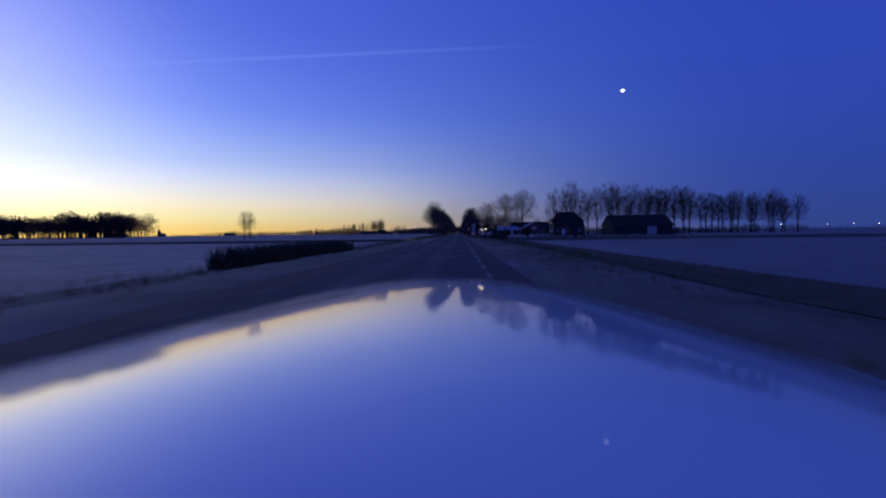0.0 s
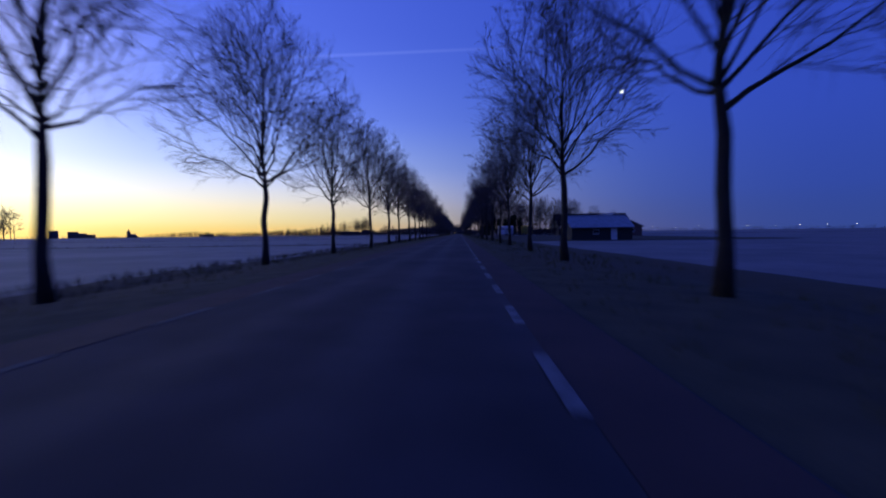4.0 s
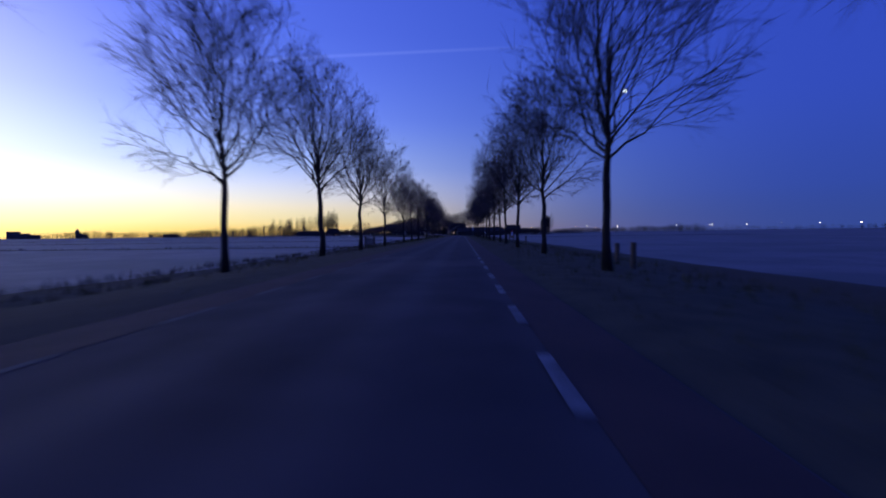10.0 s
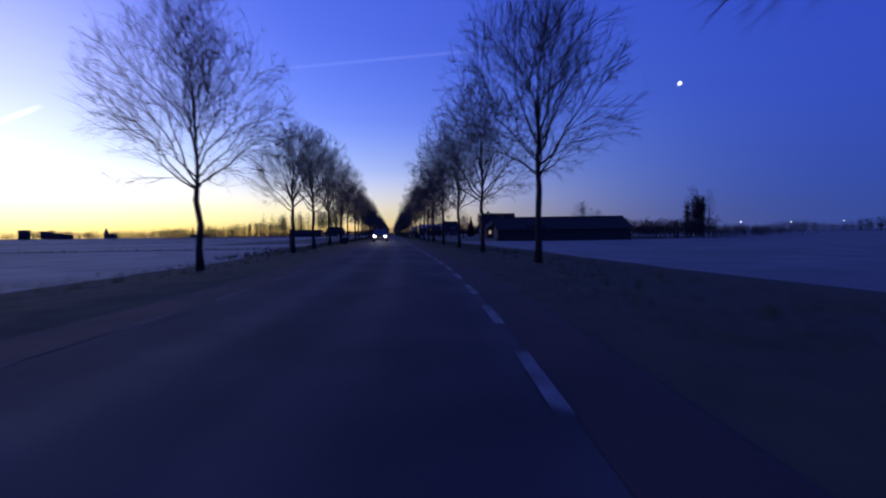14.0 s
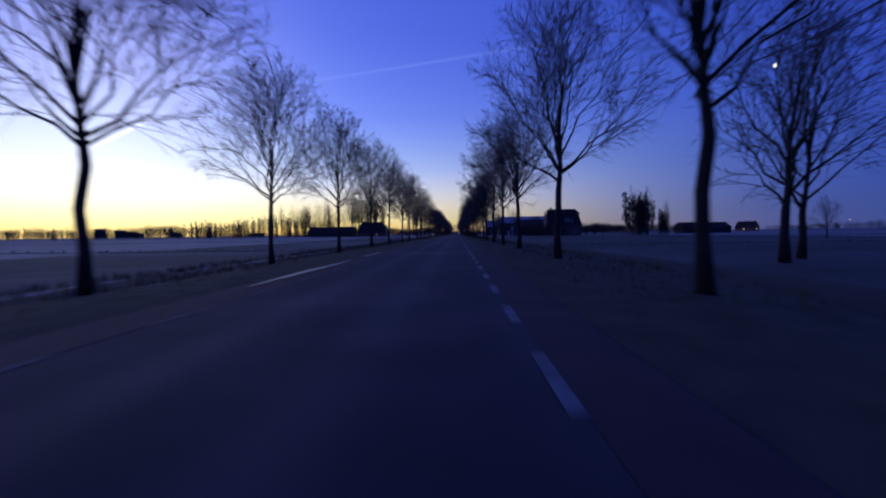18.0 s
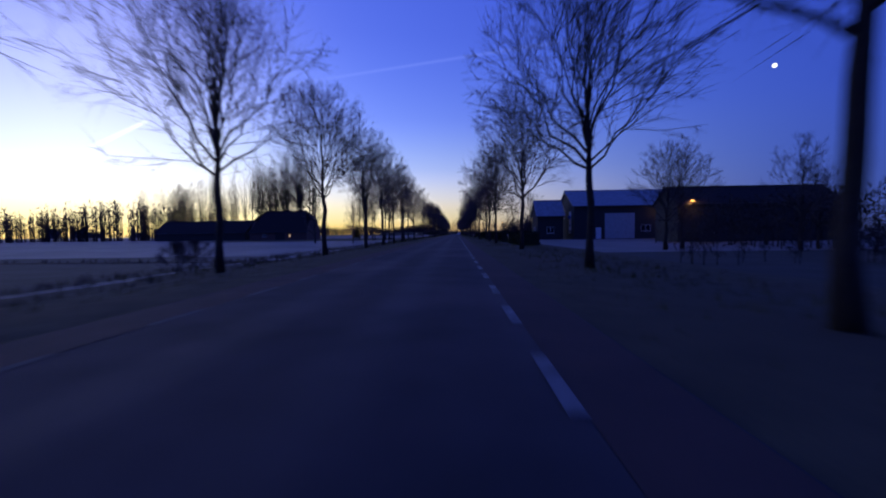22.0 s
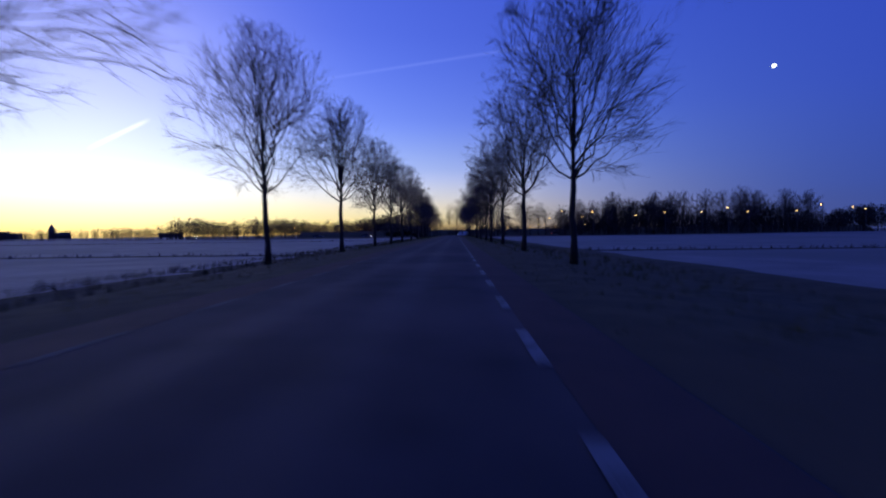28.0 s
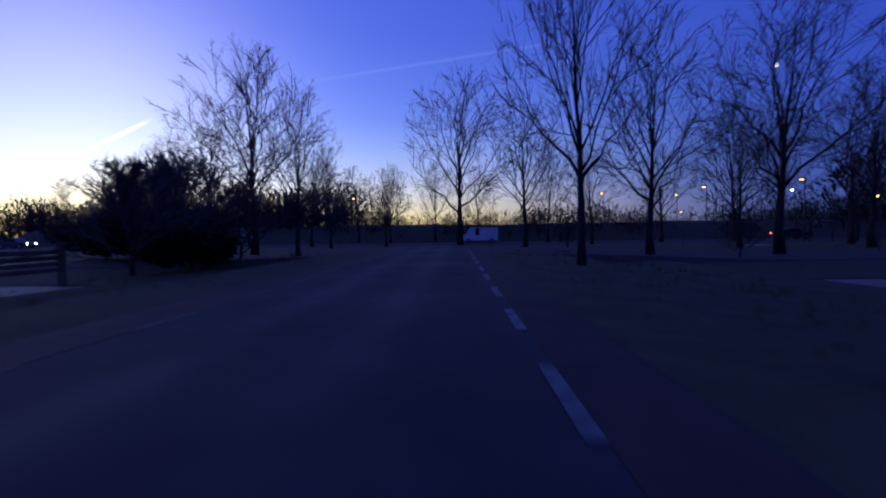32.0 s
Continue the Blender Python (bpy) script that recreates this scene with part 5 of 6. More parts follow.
def wall_lamp(s, d, z, label):
    root = thing("wall_lamp", label, "lamp", at(s, d, z))
    part("bracket", Shape().tube([(0, 0.45, 0.15), (0, 0.1, 0.2), (0, 0, 0.12)], [0.025, 0.025, 0.02]), SIGN_BACK, root)
    part("shade", Shape().tube([(0, 0, 0.14), (0, 0, 0.02)], [0.08, 0.3], 10, False), SIGN_BACK, root)
    part("bulb", Shape().ball((0, 0, -0.02), 0.17, 8, 6), LAMP_WARM, root)
    lamp = bpy.data.lights.new("lamp_light", "POINT")
    lamp.energy, lamp.color, lamp.shadow_soft_size = 60, (1.0, 0.5, 0.15), 0.15
    ob = new("lamp_light", lamp)
    ob.parent, ob.location = root, (0, -0.25, -0.25)


wall_lamp(850.5, 39, 5.2, "warm lamp glowing under the eaves of the barn")
wall_lamp(823.5, 29.5, 4.6, "warm lamp glowing under the eaves of the barn")

# a banner on the farm building's wall
ban = thing("banner", "white hanging banner with blue shapes on the wall", "banner", at(853.4, 22.36, 1.2, -90))
part("cloth", Shape().box(-0.75, 0, 0, 0.75, 0.03, 3.6, 0.01), WHITE, ban)
part("print", Shape().ball((0, -0.01, 2.5), 0.42, 10, 6), SIGN_BLUE, ban)
part("print", Shape().box(-0.45, -0.02, 0.5, 0.45, -0.004, 1.3), SIGN_BLUE, ban)
part("rail", Shape().tube([(-0.85, 0.01, 3.6), (0.85, 0.01, 3.6)], [0.03, 0.03]), STEEL, ban)


# ---- gate with lamps ----
def lantern_pillar(s, d):
    root = thing("gate_pillar", "brick gate pillar carrying a lit lantern", "gate pillar", at(s, d, -0.15), "gate pillars")
    part("pillar", Shape().box(-0.22, -0.22, 0, 0.22, 0.22, 1.35, 0.02), BRICK_DARKENED, root)
    part("cap", Shape().box(-0.28, -0.28, 1.35, 0.28, 0.28, 1.43, 0.02), BRICK_DARKENED, root)
    ln = part("lantern", Shape().tube([(0, 0, 1.43), (0, 0, 1.52)], [0.05, 0.04]), RUBBER, root)
    part("glass", Shape().tube([(0, 0, 1.52), (0, 0, 1.62), (0, 0, 1.76)], [0.045, 0.075, 0.08], 6), LAMP_LANTERN, ln)
    part("hood", Shape().tube([(0, 0, 1.76), (0, 0, 1.86)], [0.17, 0.02], 6), RUBBER, ln)
    lamp = bpy.data.lights.new("lantern_light", "POINT")
    lamp.energy, lamp.color, lamp.shadow_soft_size = 4, (1.0, 0.85, 0.5), 0.1
    ob = new("lantern_light", lamp)
    ob.parent, ob.location = root, (-0.3, -0.3, 1.65)


lantern_pillar(116, 6.0)
lantern_pillar(111.5, 6.8)
gate = thing("gate", "white-painted double gate of upright boards with dipped top", "gate", at(113.75, 6.4, -0.1, 9.5))
for i in range(36):
    y0, y1 = -1.95 + i * 0.11, -1.95 + i * 0.11 + 0.098
    z0, z1 = (1.4 if y > 1.4 else 1.06 + 0.45 * ((y + 0.28) / 1.67) ** 2 for y in (y0, y1))
    sh = Shape().add([(x, y, z) for x in (-0.012, 0.012) for y, z in ((y0, 0.08), (y1, 0.08), (y1, z1), (y0, z0))],
                     [(0, 3, 2, 1), (4, 5, 6, 7), (0, 1, 5, 4), (1, 2, 6, 5), (2, 3, 7, 6), (3, 0, 4, 7)])
    part("board", sh, GATE_PAINT, gate)
arc = [(0, -1.96 + 0.12 * i, 1.07 + 0.45 * ((-1.68 + 0.12 * i) / 1.67) ** 2) for i in range(29)]
part("top_rail", Shape().tube(arc, [0.035] * 29, 6), GATE_PAINT, gate)
for y0 in (-1.95, 0.03):
    for z in (0.2, 0.8):
        part("crossbar", Shape().box(0.014, y0, z, 0.06, y0 + 1.9, z + 0.1, 0.005), GATE_PAINT, gate)

# ---- bridge barriers ----
for s0, s1, single in ((76.9, 79.3, True), (78.2, 80.9, False), (82.2, 84.8, False), (86.3, 88.9, False), (90.2, 92.6, False)):
    L = s1 - s0
    root = thing("road_barrier", "red and white striped plank barrier on dark posts", "barrier", at(78.1, 4.3, -0.17, 90) if single else at((s0 + s1) / 2, 2.6, 0.0), "bridge barriers")
    for y in (-L / 2 + 0.35, L / 2 - 0.35):
        part("post", Shape().box(0.03, y - 0.06, -0.2, 0.15, y + 0.06, 0.98, 0.01), SIGN_BACK, root)
    for z in ((0.62,) if single else (0.25, 0.62)):
        n = 4 if single else 5
        for i in range(n):
            part("plank", Shape().box(-0.02, -L / 2 + L * i / n, z, 0.03, -L / 2 + L * (i + 1) / n, z + 0.27), WHITE if i % 2 == 0 else RED, root)
for s, d in ((89.4, 3.0), (93.0, 2.7)):
    root = thing("marker_post", "tall white marker board with a red foot beside the barrier", "marker post", at(s, d, 0), "marker posts")
    part("board", Shape().box(-0.1, -0.02, 0.75, 0.1, 0.02, 2.75, 0.01), WHITE, root)
    part("foot", Shape().box(-0.1, -0.02, 0.35, 0.1, 0.02, 0.747), RED, root)
    part("post", Shape().tube([(0, 0.05, -0.2), (0, 0.05, 2.7)], [0.03, 0.03]), STEEL, root)
    for i in range(8):
        part("bar", Shape().box(-0.06, -0.026, 1.0 + i * 0.18, 0.06, -0.021, 1.05 + i * 0.18), SIGN_BACK, root)
board = thing("notice_board", "grey weathered board leaning at the barrier", "board", at(77.8, 5.4, -0.2, 84))
part("panel", Shape().box(-0.02, -0.6, 0.25, 0.02, 0.6, 0.6, 0.01), CREAM, board)
part("leg", Shape().tube([(0.04, -0.4, -0.2), (0.04, -0.4, 0.5)], [0.03, 0.03]), WOOD, board)
part("leg", Shape().tube([(0.04, 0.4, -0.2), (0.04, 0.4, 0.5)], [0.03, 0.03]), WOOD, board)


# ---- signs ----
def sign(name, s, d, label, plates, height, turn=0.0, z=-0.15):
    """A post with plates: (shape, z, width, height, material)."""
    root = thing(name, label, "sign", at(s, d, z, turn))
    part("post", Shape().tube([(0, 0, 0), (0, 0, height)], [0.03, 0.03], 8), STEEL, root)
    for kind, zz, w, h, mat in plates:
        if kind == "disc":
            part("plate", Shape().tube([(0, -0.05, zz), (0, -0.03, zz)], [w / 2, w / 2], 20), mat, root)
        elif kind == "tri":
            part("plate", Shape().slab([(-w / 2, zz + h), (0, zz), (w / 2, zz + h)], -0.05, -0.03), mat, root)
        else:
            part("plate", Shape().box(-w / 2, -0.05, zz, w / 2, -0.03, zz + h), mat, root)
    return root


sign("traffic_sign", 87, -5.9, "road sign with triangle and disc seen from behind", (("disc", 0.85, 0.5, 0.5, SIGN_BACK), ("tri", 1.2, 0.5, 0.35, SIGN_BACK)), 1.5)
sign("traffic_sign", 113, -6.7, "tall narrow dark sign panel on a post", (("box", 1.7, 0.26, 1.25, SIGN_BACK),), 2.9)
sign("traffic_sign", 467.5, 2.85, "tall pale narrow zone sign on a post", (("box", 1.65, 0.5, 1.15, CREAM),), 2.8, 52)
fp = thing("signpost", "tall signpost with a dark direction arm and plates", "signpost", at(482, 7.3, -0.3))
part("post", Shape().tube([(0, 0, 0), (0, 0, 3.5)], [0.06, 0.05], 8), STEEL, fp)
part("arm", Shape().box(-0.42, -0.03, 3.3, 0.42, 0.03, 3.46, 0.01), SIGN_BACK, fp)
part("plate", Shape().box(-0.1, -0.09, 2.55, 0.1, -0.06, 3.05), SIGN_BACK, fp)
part("plate", Shape().box(-0.11, -0.09, 2.0, 0.11, -0.06, 2.35), SIGN_BLUE, fp)
part("sleeve", Shape().tube([(0, 0, 0.9), (0, 0, 1.5)], [0.075, 0.075], 10), WHITE, fp)
part("base", Shape().box(-0.14, -0.14, 0, 0.14, 0.14, 0.7, 0.02), SIGN_BACK, fp)
mk = thing("bollard", "white traffic bollard with red bands by the side road", "bollard", at(485, 16.4, -0.5))
part("body", Shape().box(-0.28, -0.1, 0.3, 0.28, 0.1, 1.5, 0.04), WHITE, mk)
part("band", Shape().box(-0.3, -0.12, 1.5, 0.3, 0.12, 2.0, 0.04), RED, mk)
part("band", Shape().box(-0.3, -0.12, 0.0, 0.3, 0.12, 0.3), RED, mk)


def stake(s, d, h, label="short weathered wooden stake on the verge"):
    root = thing("stake", label, "post", at(s, d, -0.35, rnd.uniform(0, 90)), "wooden stakes")
    part("post", Shape().box(-0.07, -0.07, 0, 0.07, 0.07, h + 0.3, 0.02), WOOD, root)


for s, d, h in ((470, -8.0, 0.75), (474, -7.6, 0.6), (467, -8.6, 0.6), (476.4, 6.5, 0.8), (472.7, 6.5, 0.85), (252, -8.6, 0.55), (331, -8.2, 0.6), (363, 5.2, 0.6), (366, 5.8, 0.5), (398, 7.2, 0.5),
                (690, 6.4, 0.6), (700, 6.4, 0.6), (712, 6.3, 0.6), (724, -8.3, 0.5), (735, -8.4, 0.5), (742, 6.3, 0.7), (835, -8.6, 0.7), (1070, 5.8, 0.6), (1076, 5.9, 0.6), (1083, 6.0, 0.6), (540, -8.5, 0.7), (523, -8.6, 0.8)):
    stake(s, d, h)


def field_gate(s0, s1, d, h, label, rails=4, mat=WOOD):
    """A timber field gate between two posts, along the road."""
    L = s1 - s0
    root = thing("field_gate", label, "gate", at((s0 + s1) / 2, d, -0.45), "field gates")
    for y in (-L / 2, L / 2):
        part("post", Shape().box(-0.09, y - 0.09, -0.2, 0.09, y + 0.09, h + 0.55, 0.02), WOOD, root)
    for i in range(rails):
        z = 0.3 + (h + 0.05) * i / rails
        part("rail", Shape().box(-0.02, -L / 2 + 0.1, z, 0.02, L / 2 - 0.1, z + 0.13, 0.005), mat, root)
    b = Shape()
    b.tube([(0.03, -L / 2 + 0.15, 0.35), (0.03, L / 2 - 0.15, 0.3 + h)], [0.04, 0.04], 4)
    part("brace", b, mat, root)


field_gate(339, 345.8, 8.3, 0.75, "weathered timber field gate at the ditch")
field_gate(427, 433.5, 9.3, 0.45, "low weathered timber field gate at the ditch", 3)
field_gate(336, 340, -9.6, 0.6, "weathered timber field gate at the meadow")
field_gate(391, 395, -9.6, 0.6, "weathered timber field gate at the meadow")
field_gate(203, 206.5, -9.6, 0.6, "weathered timber field gate at the meadow")
field_gate(596, 601, -9.6, 0.6, "weathered timber field gate at the meadow")
field_gate(752, 756, -10.8, 0.25, "low weathered timber field gate at the meadow", 2)
field_gate(1117, 1121, -12.5, 0.7, "dark timber gate beside the junction")
field_gate(912, 920, 8.5, 0.6, "dark timber field gate beside the hedge")


def rail_fence(s0, s1, d, zs, step, label, mat=WOOD):
    root = thing("rail_fence", label, "fence", at((s0 + s1) / 2, d, -0.45))
    L = s1 - s0
    n = int(L / step)
    for i in range(n + 1):
        y = -L / 2 + L * i / n
        part("post", Shape().box(-0.05, y - 0.05, -0.2, 0.05, y + 0.05, zs[-1] + 0.55, 0.015), WOOD, root)
    for z in zs:
        for i in range(n):
            y0 = -L / 2 + L * i / n
            part("rail", Shape().box(-0.1, y0 + 0.02, z + 0.4, -0.062, y0 + L / n - 0.02, z + (0.52 if zs[-1] > 1 else 0.47), 0.01), mat, root)


rail_fence(247, 271, 9.3, (0.62, 1.22), 2.6, "long timber rail fence round a yard")
rail_fence(864, 896, -10.6, (-0.05, 0.3), 2.9, "low weathered timber rail fence along the meadow")


# ---- caravans ----
def caravan(s, d, L, label, mat):
    root = thing("caravan", label, "caravan", at(s, d, 0.0), "parked caravans")
    w = 1.18
    prof = [(-L / 2 + 0.15, 0.45), (L / 2 - 0.1, 0.45), (L / 2, 1.2), (L / 2 - 0.15, 2.4), (L / 2 - 0.45, 2.68), (-L / 2 + 0.45, 2.68), (-L / 2 + 0.12, 2.4), (-L / 2, 1.4)]
    sh = Shape()
    n = len(prof)
    for x in (-w, w):
        sh.v += [(x, y, z) for y, z in prof]
    sh.f += [tuple(range(n - 1, -1, -1)), tuple(range(n, 2 * n))] + [(i, (i + 1) % n, n + (i + 1) % n, n + i) for i in range(n)]
    part("body", sh, mat, root)
    for y in (-L / 4, L / 4):
        p = part("window", Shape().box(-w - 0.02, y - 0.42, 1.4, -w, y + 0.42, 1.95), PANE_DULL, root)
    part("window", Shape().box(-0.7, -L / 2 + 0.02, 1.4, 0.7, -L / 2 + 0.1, 1.95), PANE_DULL, root)
    for x in (-w + 0.05, w - 0.25):
        wh = part("wheel", Shape().tube([(x, 0, 0.33), (x + 0.2, 0, 0.33)], [0.33, 0.33], 16), RUBBER, root)
        part("rim", Shape().tube([(x - 0.01, 0, 0.33), (x + 0.21, 0, 0.33)], [0.19, 0.19], 12), STEEL, wh)
    part("drawbar", Shape().tube([(0, -L / 2 + 0.1, 0.45), (0, -L / 2 - 0.9, 0.42)], [0.04, 0.04]), STEEL, root)
    part("stripe", Shape().box(-w - 0.012, -L / 2 + 0.4, 1.2, -w - 0.001, L / 2 - 0.4, 1.3), SIGN_BLUE, root)


caravan(261.7, 12.4, 2.5, "white parked caravan behind a timber fence", CREAM)
caravan(258.0, 13.8, 2.2, "cream parked caravan behind a timber fence", CREAM)


# a yellow box body standing on legs in the yard, and a pale notice board by the drive
box_body = thing("box_body", "yellow box body on short legs in the yard", "container", at(274.8, 21.4, -0.02))
part("body", Shape().box(-1.6, -1.2, 0.3, 1.6, 1.2, 2.9, 0.05), YELLOW_PAINT, box_body)
for x in (-1.5, -0.75, 0.0, 0.75, 1.5):
    part("rib", Shape().box(x - 0.04, -1.25, 0.35, x + 0.04, -1.2, 2.85, 0.01), YELLOW_PAINT, box_body)
for x in (-1.4, 1.4):
    for y in (-1.0, 1.0):
        part("leg", Shape().box(x - 0.06, y - 0.06, 0, x + 0.06, y + 0.06, 0.32, 0.01), RUBBER, box_body)
board = thing("notice_board", "pale blank board on two posts by the drive", "board", at(247.2, 11.1, -0.3))
part("panel", Shape().box(-0.48, -0.03, 0.75, 0.48, 0.0, 1.9, 0.01), WHITE, board)
for x in (-0.4, 0.4):
    part("post", Shape().box(x - 0.04, 0.002, -0.4, x + 0.04, 0.08, 1.85, 0.01), WOOD, board)


# ---- bins ----
def bin_(s, d, mat, h, label):
    root = thing("waste_bin", label, "waste bin", at(s, d, -0.15, rnd.uniform(-20, 20)))
    sh = Shape()
    for z, k in ((0.05, 0.24), (h * 0.85, 0.3)):
        sh.v += [(-k, -k, z), (k, -k, z), (k, k * 1.15, z), (-k, k * 1.15, z)]
    sh.f += [(3, 2, 1, 0), (4, 5, 6, 7), (0, 1, 5, 4), (1, 2, 6, 5), (2, 3, 7, 6), (3, 0, 4, 7)]
    part("body", sh, mat, root)
    part("lid", Shape().box(-0.33, -0.33, h * 0.85, 0.33, 0.39, h * 0.95, 0.03), mat, root)
    for x in (-0.24, 0.18):
        part("wheel", Shape().tube([(x, 0.28, 0.1), (x + 0.06, 0.28, 0.1)], [0.1, 0.1], 10), RUBBER, root)


bin_(311, 4.6, WHITE, 0.5, "small pale box standing on the verge")
bin_(309.3, 5.3, RUBBER, 0.85, "black wheeled waste bin on the verge")
bin_(876, -5.6, RUBBER, 0.8, "black wheeled waste bin on the verge")
bin_(533, -5.6, RUBBER, 0.8, "black wheeled waste bin on the verge")


# ---- street lamps and far lights ----
def street_lamp(m, h, lamp_mat, label, group, glass=0.2):
    root = thing("street_lamp", label, "street lamp", m, group)
    part("pole", Shape().tube([(0, 0, 0), (0, 0, h * .6), (0, 0, h)], [0.09, 0.07, 0.05], 6), SIGN_BACK, root)
    hd = part("head", Shape().box(-0.15, -0.1, h, 0.15, 0.75, h + 0.14, 0.03), SIGN_BACK, root)
    part("lamp_glass", Shape().ball((0, 0.4, h - 0.05), glass, 8, 5, 0.6), lamp_mat, hd)
    return root


def lamp_at(first, m, size=1.0):
    return copy_thing(first, m @ Matrix.Scale(size, 4))


WARM_LAMP = street_lamp(at(1186, 40, -0.6), 8.0, LAMP_WARM, "street lamp with a glowing warm head", "street lamps of the town")
PALE_LAMP = street_lamp(at(1180, 56, -0.6), 8.0, LAMP_WHITE, "white-headed street lamp, its far copy standing in for a car's headlights", "street lamps of the town")
for i in range(16):
    lamp_at(WARM_LAMP, at(1139 + rnd.uniform(-3, 2), 46 + i * 11 + rnd.uniform(-5, 5), -0.6, 90), rnd.uniform(0.8, 1.3))
for s, d in ((1174, -16), (1165, 33), (1158, 40), (1172, 22), (1178, -60), (1184, -95)):
    lamp_at(WARM_LAMP, at(s, d, -0.6, 90), 0.9)
for s, d, k in ((1138, 33.5, 0.5), (1137, 31, 0.54), (1139, 43.5, 0.72), (1140, 38, 0.45), (1140, 49, 0.5), (1137, 28, 0.45), (1139, 40.5, 1.2), (1143, 56, 0.55), (1148, 21, 0.4), (1170, 18, 0.5), (1172, -44, 0.5), (1175, -76, 0.6)):
    lamp_at(WARM_LAMP, at(s, d, -0.6, 90), k)
HIGHWAY_LAMP = street_lamp(pose(150, 860, -0.6), 7.2, LAMP_FAR, "distant highway lamp with a broad glowing white head", "lamps of the distant highway", 0.4)
for i in range(1, 30):
    lamp_at(HIGHWAY_LAMP, pose(150 + i * 31 + rnd.uniform(-2, 2), 860 - 9 * i, -0.6), rnd.uniform(0.95, 1.1))
for i in range(10):
    lamp_at(WARM_LAMP, at(960 + rnd.uniform(-60, 60), 190 + i * 26, -0.6, 90), rnd.uniform(0.9, 1.2))

# far lamp added in place of an oncoming car's headlights
lamp_at(PALE_LAMP, pose(-300, 1450, -0.6), 2.0)
street_lamp(at(636, 56, -0.6), 3.7, LAMP_YELLOW, "yard lamp with a glowing yellow head", "", 0.16)

# far church and towers on the horizon
ch = thing("church", "distant church tower on the horizon", "church", pose(-1135, 1533, -0.6))
part("tower", Shape().box(-4, -4, 0, 4, 4, 20), SIGN_BACK, ch)
part("spire", Shape().tube([(0, 0, 20), (0, 0, 30)], [5, 0.2], 4), SIGN_BACK, ch)
part("nave", Shape().slab([(-6, 0), (6, 0), (6, 7), (0, 13), (-6, 7)], 4, 30), SIGN_BACK, ch)
for x, y, w, h in ((-1330, 1530, 14, 22), (-1305, 1530, 18, 16), (-1370, 1500, 12, 26), (-1280, 1545, 12, 12), (-900, 1600, 20, 9)):
    tb = thing("tower_block", "distant dark apartment block on the horizon", "building", pose(x, y, -0.6, 0, 0, 40), "distant town blocks")
    part("wall", Shape().box(-w, -8, 0, w, 8, h), SIGN_BACK, tb)
    part("roof", Shape().box(-w - .3, -8.3, h, w + .3, 8.3, h + 0.6), SIGN_BACK, tb)


# ---- vehicles ----
def vehicle(name, m, label, paint, L=4.3, W_=1.75, H=1.45, lights=True, van=False):
    """A car along +y: body, cabin glass, wheels, lights."""
    root = thing(name, label, "van" if van else "car", m)
    w = W_ / 2
    if van:
        prof = [(-L / 2, 0.35), (L / 2, 0.35), (L / 2, 0.95), (L / 2 - 0.55, 1.15), (L / 2 - 1.15, H), (-L / 2 + 0.1, H), (-L / 2, H - 0.2)]
    else:
        prof = [(-L / 2, 0.35), (L / 2, 0.35), (L / 2, 0.7), (L / 2 - 0.15, 0.82), (L / 2 - 1.1, 0.95), (L / 2 - 1.85, H - 0.06), (-0.1, H), (-L / 2 + 0.75, H - 0.1), (-L / 2 + 0.12, 0.98), (-L / 2, 0.85)]
    n = len(prof)
    sh = Shape()
    for x, k in ((-w * 0.94, 0.93), (-w, 1.0), (w, 1.0), (w * 0.94, 0.93)):
        sh.v += [(x * (0.86 if z > 1.0 else 1), y * k, z) for y, z in prof]
    for r in range(3):
        sh.f += [(r * n + i, r * n + (i + 1) % n, (r + 1) * n + (i + 1) % n, (r + 1) * n + i) for i in range(n)]
    sh.f += [tuple(range(n - 1, -1, -1)), tuple(range(3 * n, 4 * n))]
    part("body", sh, paint, root)
    for sx in (-1, 1):
        x = sx * (w * 0.875 if not van else w * 0.87)
        g = Shape().box(min(x, x + sx * 0.02), -0.9 if not van else 0.1, 1.02, max(x, x + sx * 0.02), 0.6, H - 0.16)
        part("side_glass", g, DARKGLASS, root)
    for y in (-L / 2 + 0.85, L / 2 - 0.85):
        for x in (-w - 0.01, w - 0.2):
            wh = part("wheel", Shape().tube([(x, y, 0.31), (x + 0.21, y, 0.31)], [0.31, 0.31], 16), RUBBER, root)
            part("rim", Shape().tube([(x - 0.008, y, 0.31), (x + 0.218, y, 0.31)], [0.19, 0.19], 10), STEEL, wh)
    for x in (-w * 0.7, w * 0.7):
        part("headlight", Shape().ball((x, L / 2 - 0.04, 0.66), 0.13, 8, 5, 0.7), LAMP_WHITE if lights else CREAM, root)
        part("tail_light", Shape().box(x - 0.14, -L / 2 - 0.02, 0.75, x + 0.14, -L / 2 + 0.05, 0.9), LAMP_RED if lights else RED, root)
    part("plate", Shape().box(-0.26, L / 2, 0.45, 0.26, L / 2 + 0.015, 0.56), CREAM, root)
    return root


vehicle("van", at(1165, 3.0, -0.47, 90), "white van with lights on crossing beyond the junction", WHITE, 4.8, 1.9, 2.1, True, True)
oncoming = vehicle("oncoming_car", at(541, -2.3, 0.02, 180), "dark car with bright headlights on the opposite lane", SIGN_BACK, 4.3, 1.8, 1.5)
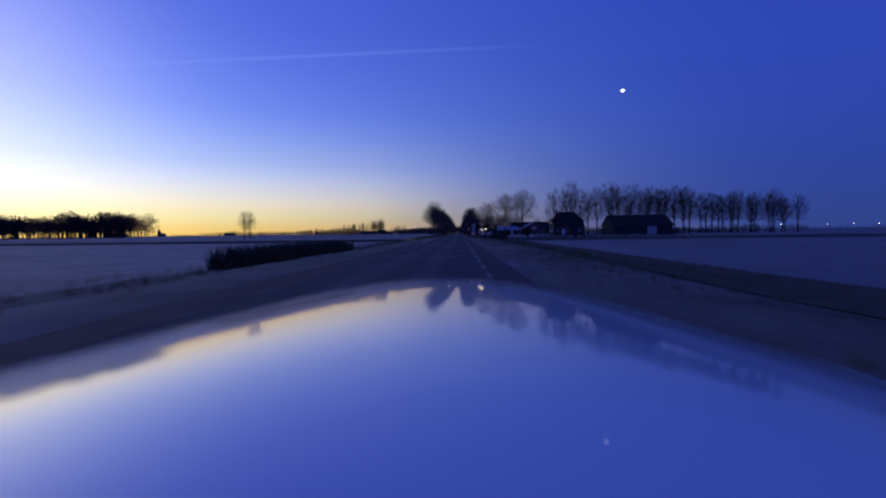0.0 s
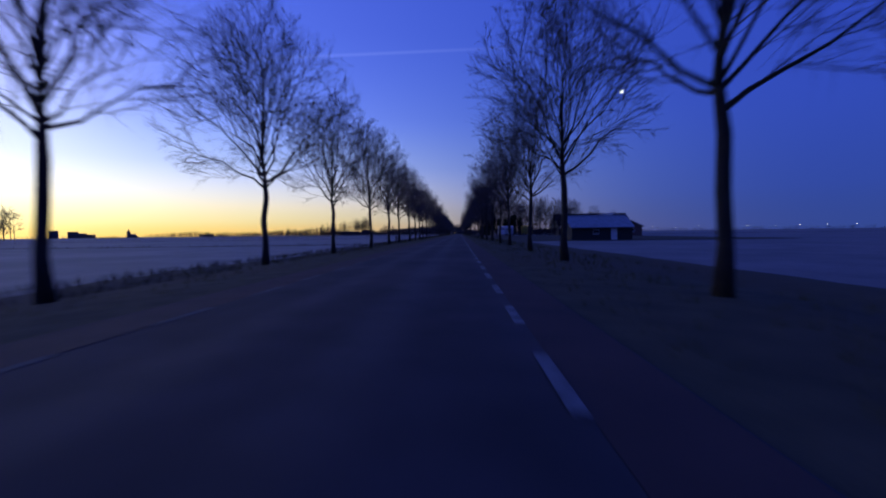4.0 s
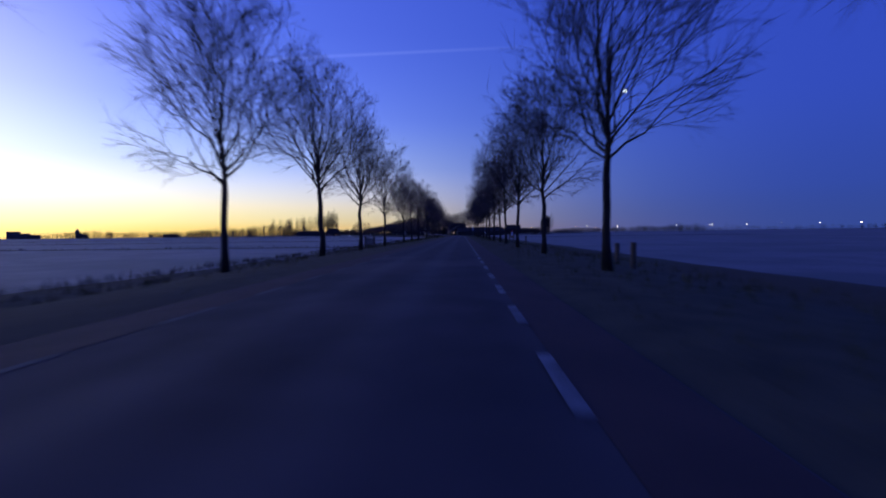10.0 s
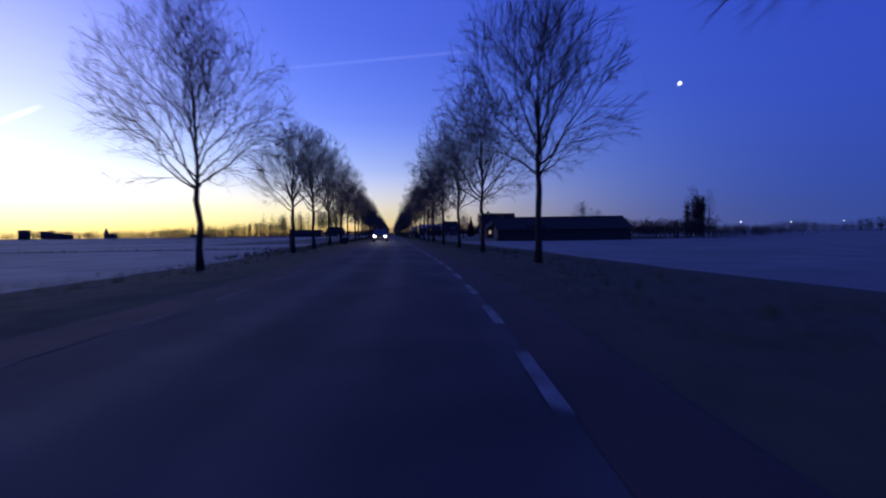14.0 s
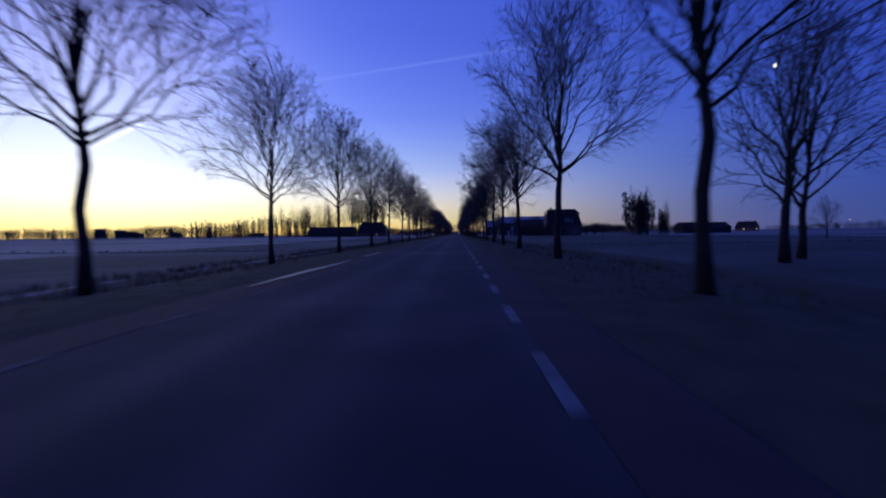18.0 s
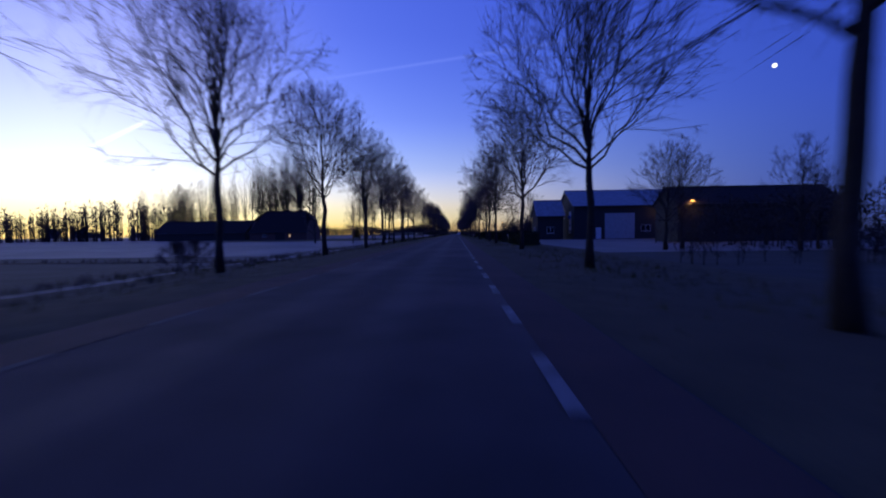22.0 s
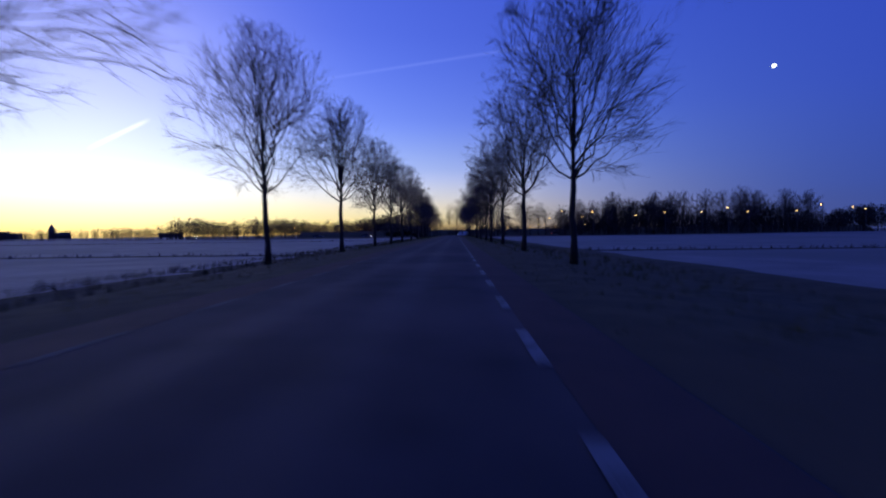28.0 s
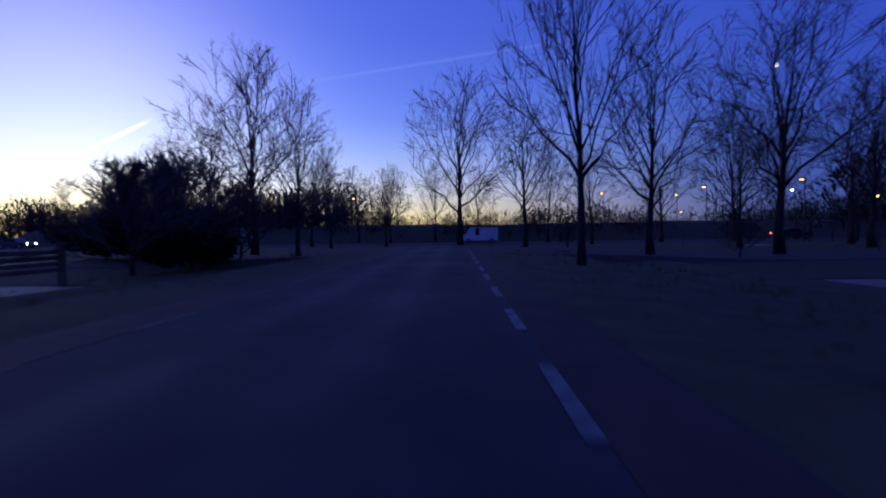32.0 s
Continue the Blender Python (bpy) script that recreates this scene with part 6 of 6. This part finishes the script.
for x in (-0.63, 0.63):
    beam = bpy.data.lights.new("headlight_beam", "SPOT")
    beam.energy, beam.color, beam.spot_size, beam.spot_blend, beam.shadow_soft_size = 160, (1.0, 0.93, 0.75), radians(60), 0.8, 0.08
    ob = new("headlight_beam", beam)
    ob.parent, ob.matrix_basis = oncoming, look((x, 2.28, 0.66), (x, 12, -0.3))
vehicle("parked_car", at(120, 8.8, -0.35, 150), "dark car parked behind the gate", SIGN_BACK, lights=False)
for s, d, a in ((1165, -40, -90), (1165, -62, -90), (1165, -88, -90), (1165, -30, 90), (1165, 44, -90), (1165, -120, -90)):
    vehicle("far_car", at(s, d, -0.47, a), "distant dark car with lights on", SIGN_BACK)

# the car that carried the camera, at the start of its drive
car = thing("car", "white car with a glossy rounded bonnet on the road", "car", at(0, 0, 0))
sh = Shape()
NX, NY = 28, 26


def bonnet_z(x, y):
    return EYE - 0.06 - 0.06 * max(0, y) - 0.3 * x * x - 0.035 * x


for j in range(NY + 1):
    for i in range(NX + 1):
        x = -0.8 + 1.6 * i / NX
        front = 1.18 * math.sqrt(max(0.02, 1 - (x / 0.83) ** 2))
        u = j / NY
        y = -0.25 + (front + 0.25) * u
        sh.v.append((x, y, bonnet_z(x, y) - 0.035 * max(0, (u - 0.96) / 0.04) ** 2))
for j in range(NY):
    for i in range(NX):
        a = j * (NX + 1) + i
        sh.f.append((a, a + 1, a + NX + 2, a + NX + 1))
part("bonnet", sh, CAR_WHITE, car, "glossy white bonnet", True)
sh = Shape()
rim = [(-0.84, -0.25)] + [(-0.8 + 1.6 * i / 20, 1.18 * math.sqrt(max(0.02, 1 - ((-0.8 + 1.6 * i / 20) / 0.83) ** 2)) + 0.02) for i in range(21)] + [(0.84, -0.25)]
for k, (z, out) in enumerate(((0.22, 0.02), (0.5, 0.06), (0.62, 0.0))):
    for x, y in rim:
        zz = z if k < 2 else bonnet_z(max(-.8, min(.8, x)), y) - 0.03
        sh.v.append((x * (1 + out), y + out * 1.5, zz))
n = len(rim)
for k in range(2):
    sh.f += [(k * n + i, k * n + i + 1, (k + 1) * n + i + 1, (k + 1) * n + i) for i in range(n - 1)]
part("nose", sh, CAR_WHITE, car, smooth=True)
for sx in (-1, 1):
    x = sx * 0.86
    prof = [(-3.1, 0.25), (-0.25, 0.25), (-0.25, 0.62), (-3.0, 0.85), (-3.15, 0.7)]
    part("side", Shape().add([(x, y, z) for y, z in prof] + [(x - sx * 0.06, y, z) for y, z in prof], [(0, 1, 2, 3, 4), (9, 8, 7, 6, 5)] + [(i, 5 + i, 5 + (i + 1) % 5, (i + 1) % 5) for i in range(5)]), CAR_WHITE, car)
    part("side_window", Shape().add([(x - sx * 0.02, -0.55, 0.86), (x - sx * 0.02, -2.6, 0.9), (x - sx * 0.2, -2.2, 1.3), (x - sx * 0.2, -1.2, 1.32)], [(0, 1, 2, 3)]), DARKGLASS, car)
    part("headlight", Shape().ball((sx * 0.6, 0.72, 0.58), 0.13, 10, 6, 0.7), CREAM, car)
    for y in (0.3, -2.4):
        wh = part("wheel", Shape().tube([(sx * 0.72, y, 0.3), (sx * 0.9, y, 0.3)], [0.3, 0.3], 18), RUBBER, car)
        part("rim", Shape().tube([(sx * 0.71, y, 0.3), (sx * 0.91, y, 0.3)], [0.19, 0.19], 12), STEEL, wh)
part("windscreen", Shape().add([(-0.72, -0.27, 0.8), (0.72, -0.27, 0.8), (0.58, -1.15, 1.36), (-0.58, -1.15, 1.36)], [(0, 1, 2, 3)]), DARKGLASS, car)
part("roof", Shape().add([(-0.6, -1.13, 1.36), (0.6, -1.13, 1.36), (0.6, -2.3, 1.36), (-0.6, -2.3, 1.36), (0, -1.13, 1.42), (0, -2.3, 1.42)], [(0, 4, 5, 3), (4, 1, 2, 5)]), CAR_WHITE, car)
part("tail", Shape().add([(-0.6, -2.28, 1.37), (0.6, -2.28, 1.37), (0.82, -3.05, 0.85), (-0.82, -3.05, 0.85), (0.82, -3.15, 0.3), (-0.82, -3.15, 0.3)], [(0, 1, 2, 3), (3, 2, 4, 5)]), CAR_WHITE, car)

house("barn", 836, 118, 90, 9, 22, 2.6, 4.9, DARKBOARD, ROOF_TILE, "distant long barn with a dark roof", "barn")
for root in WOODS + AVENUE + TALL + SLIM + LOOSE + BUSHES:
    remove(root)
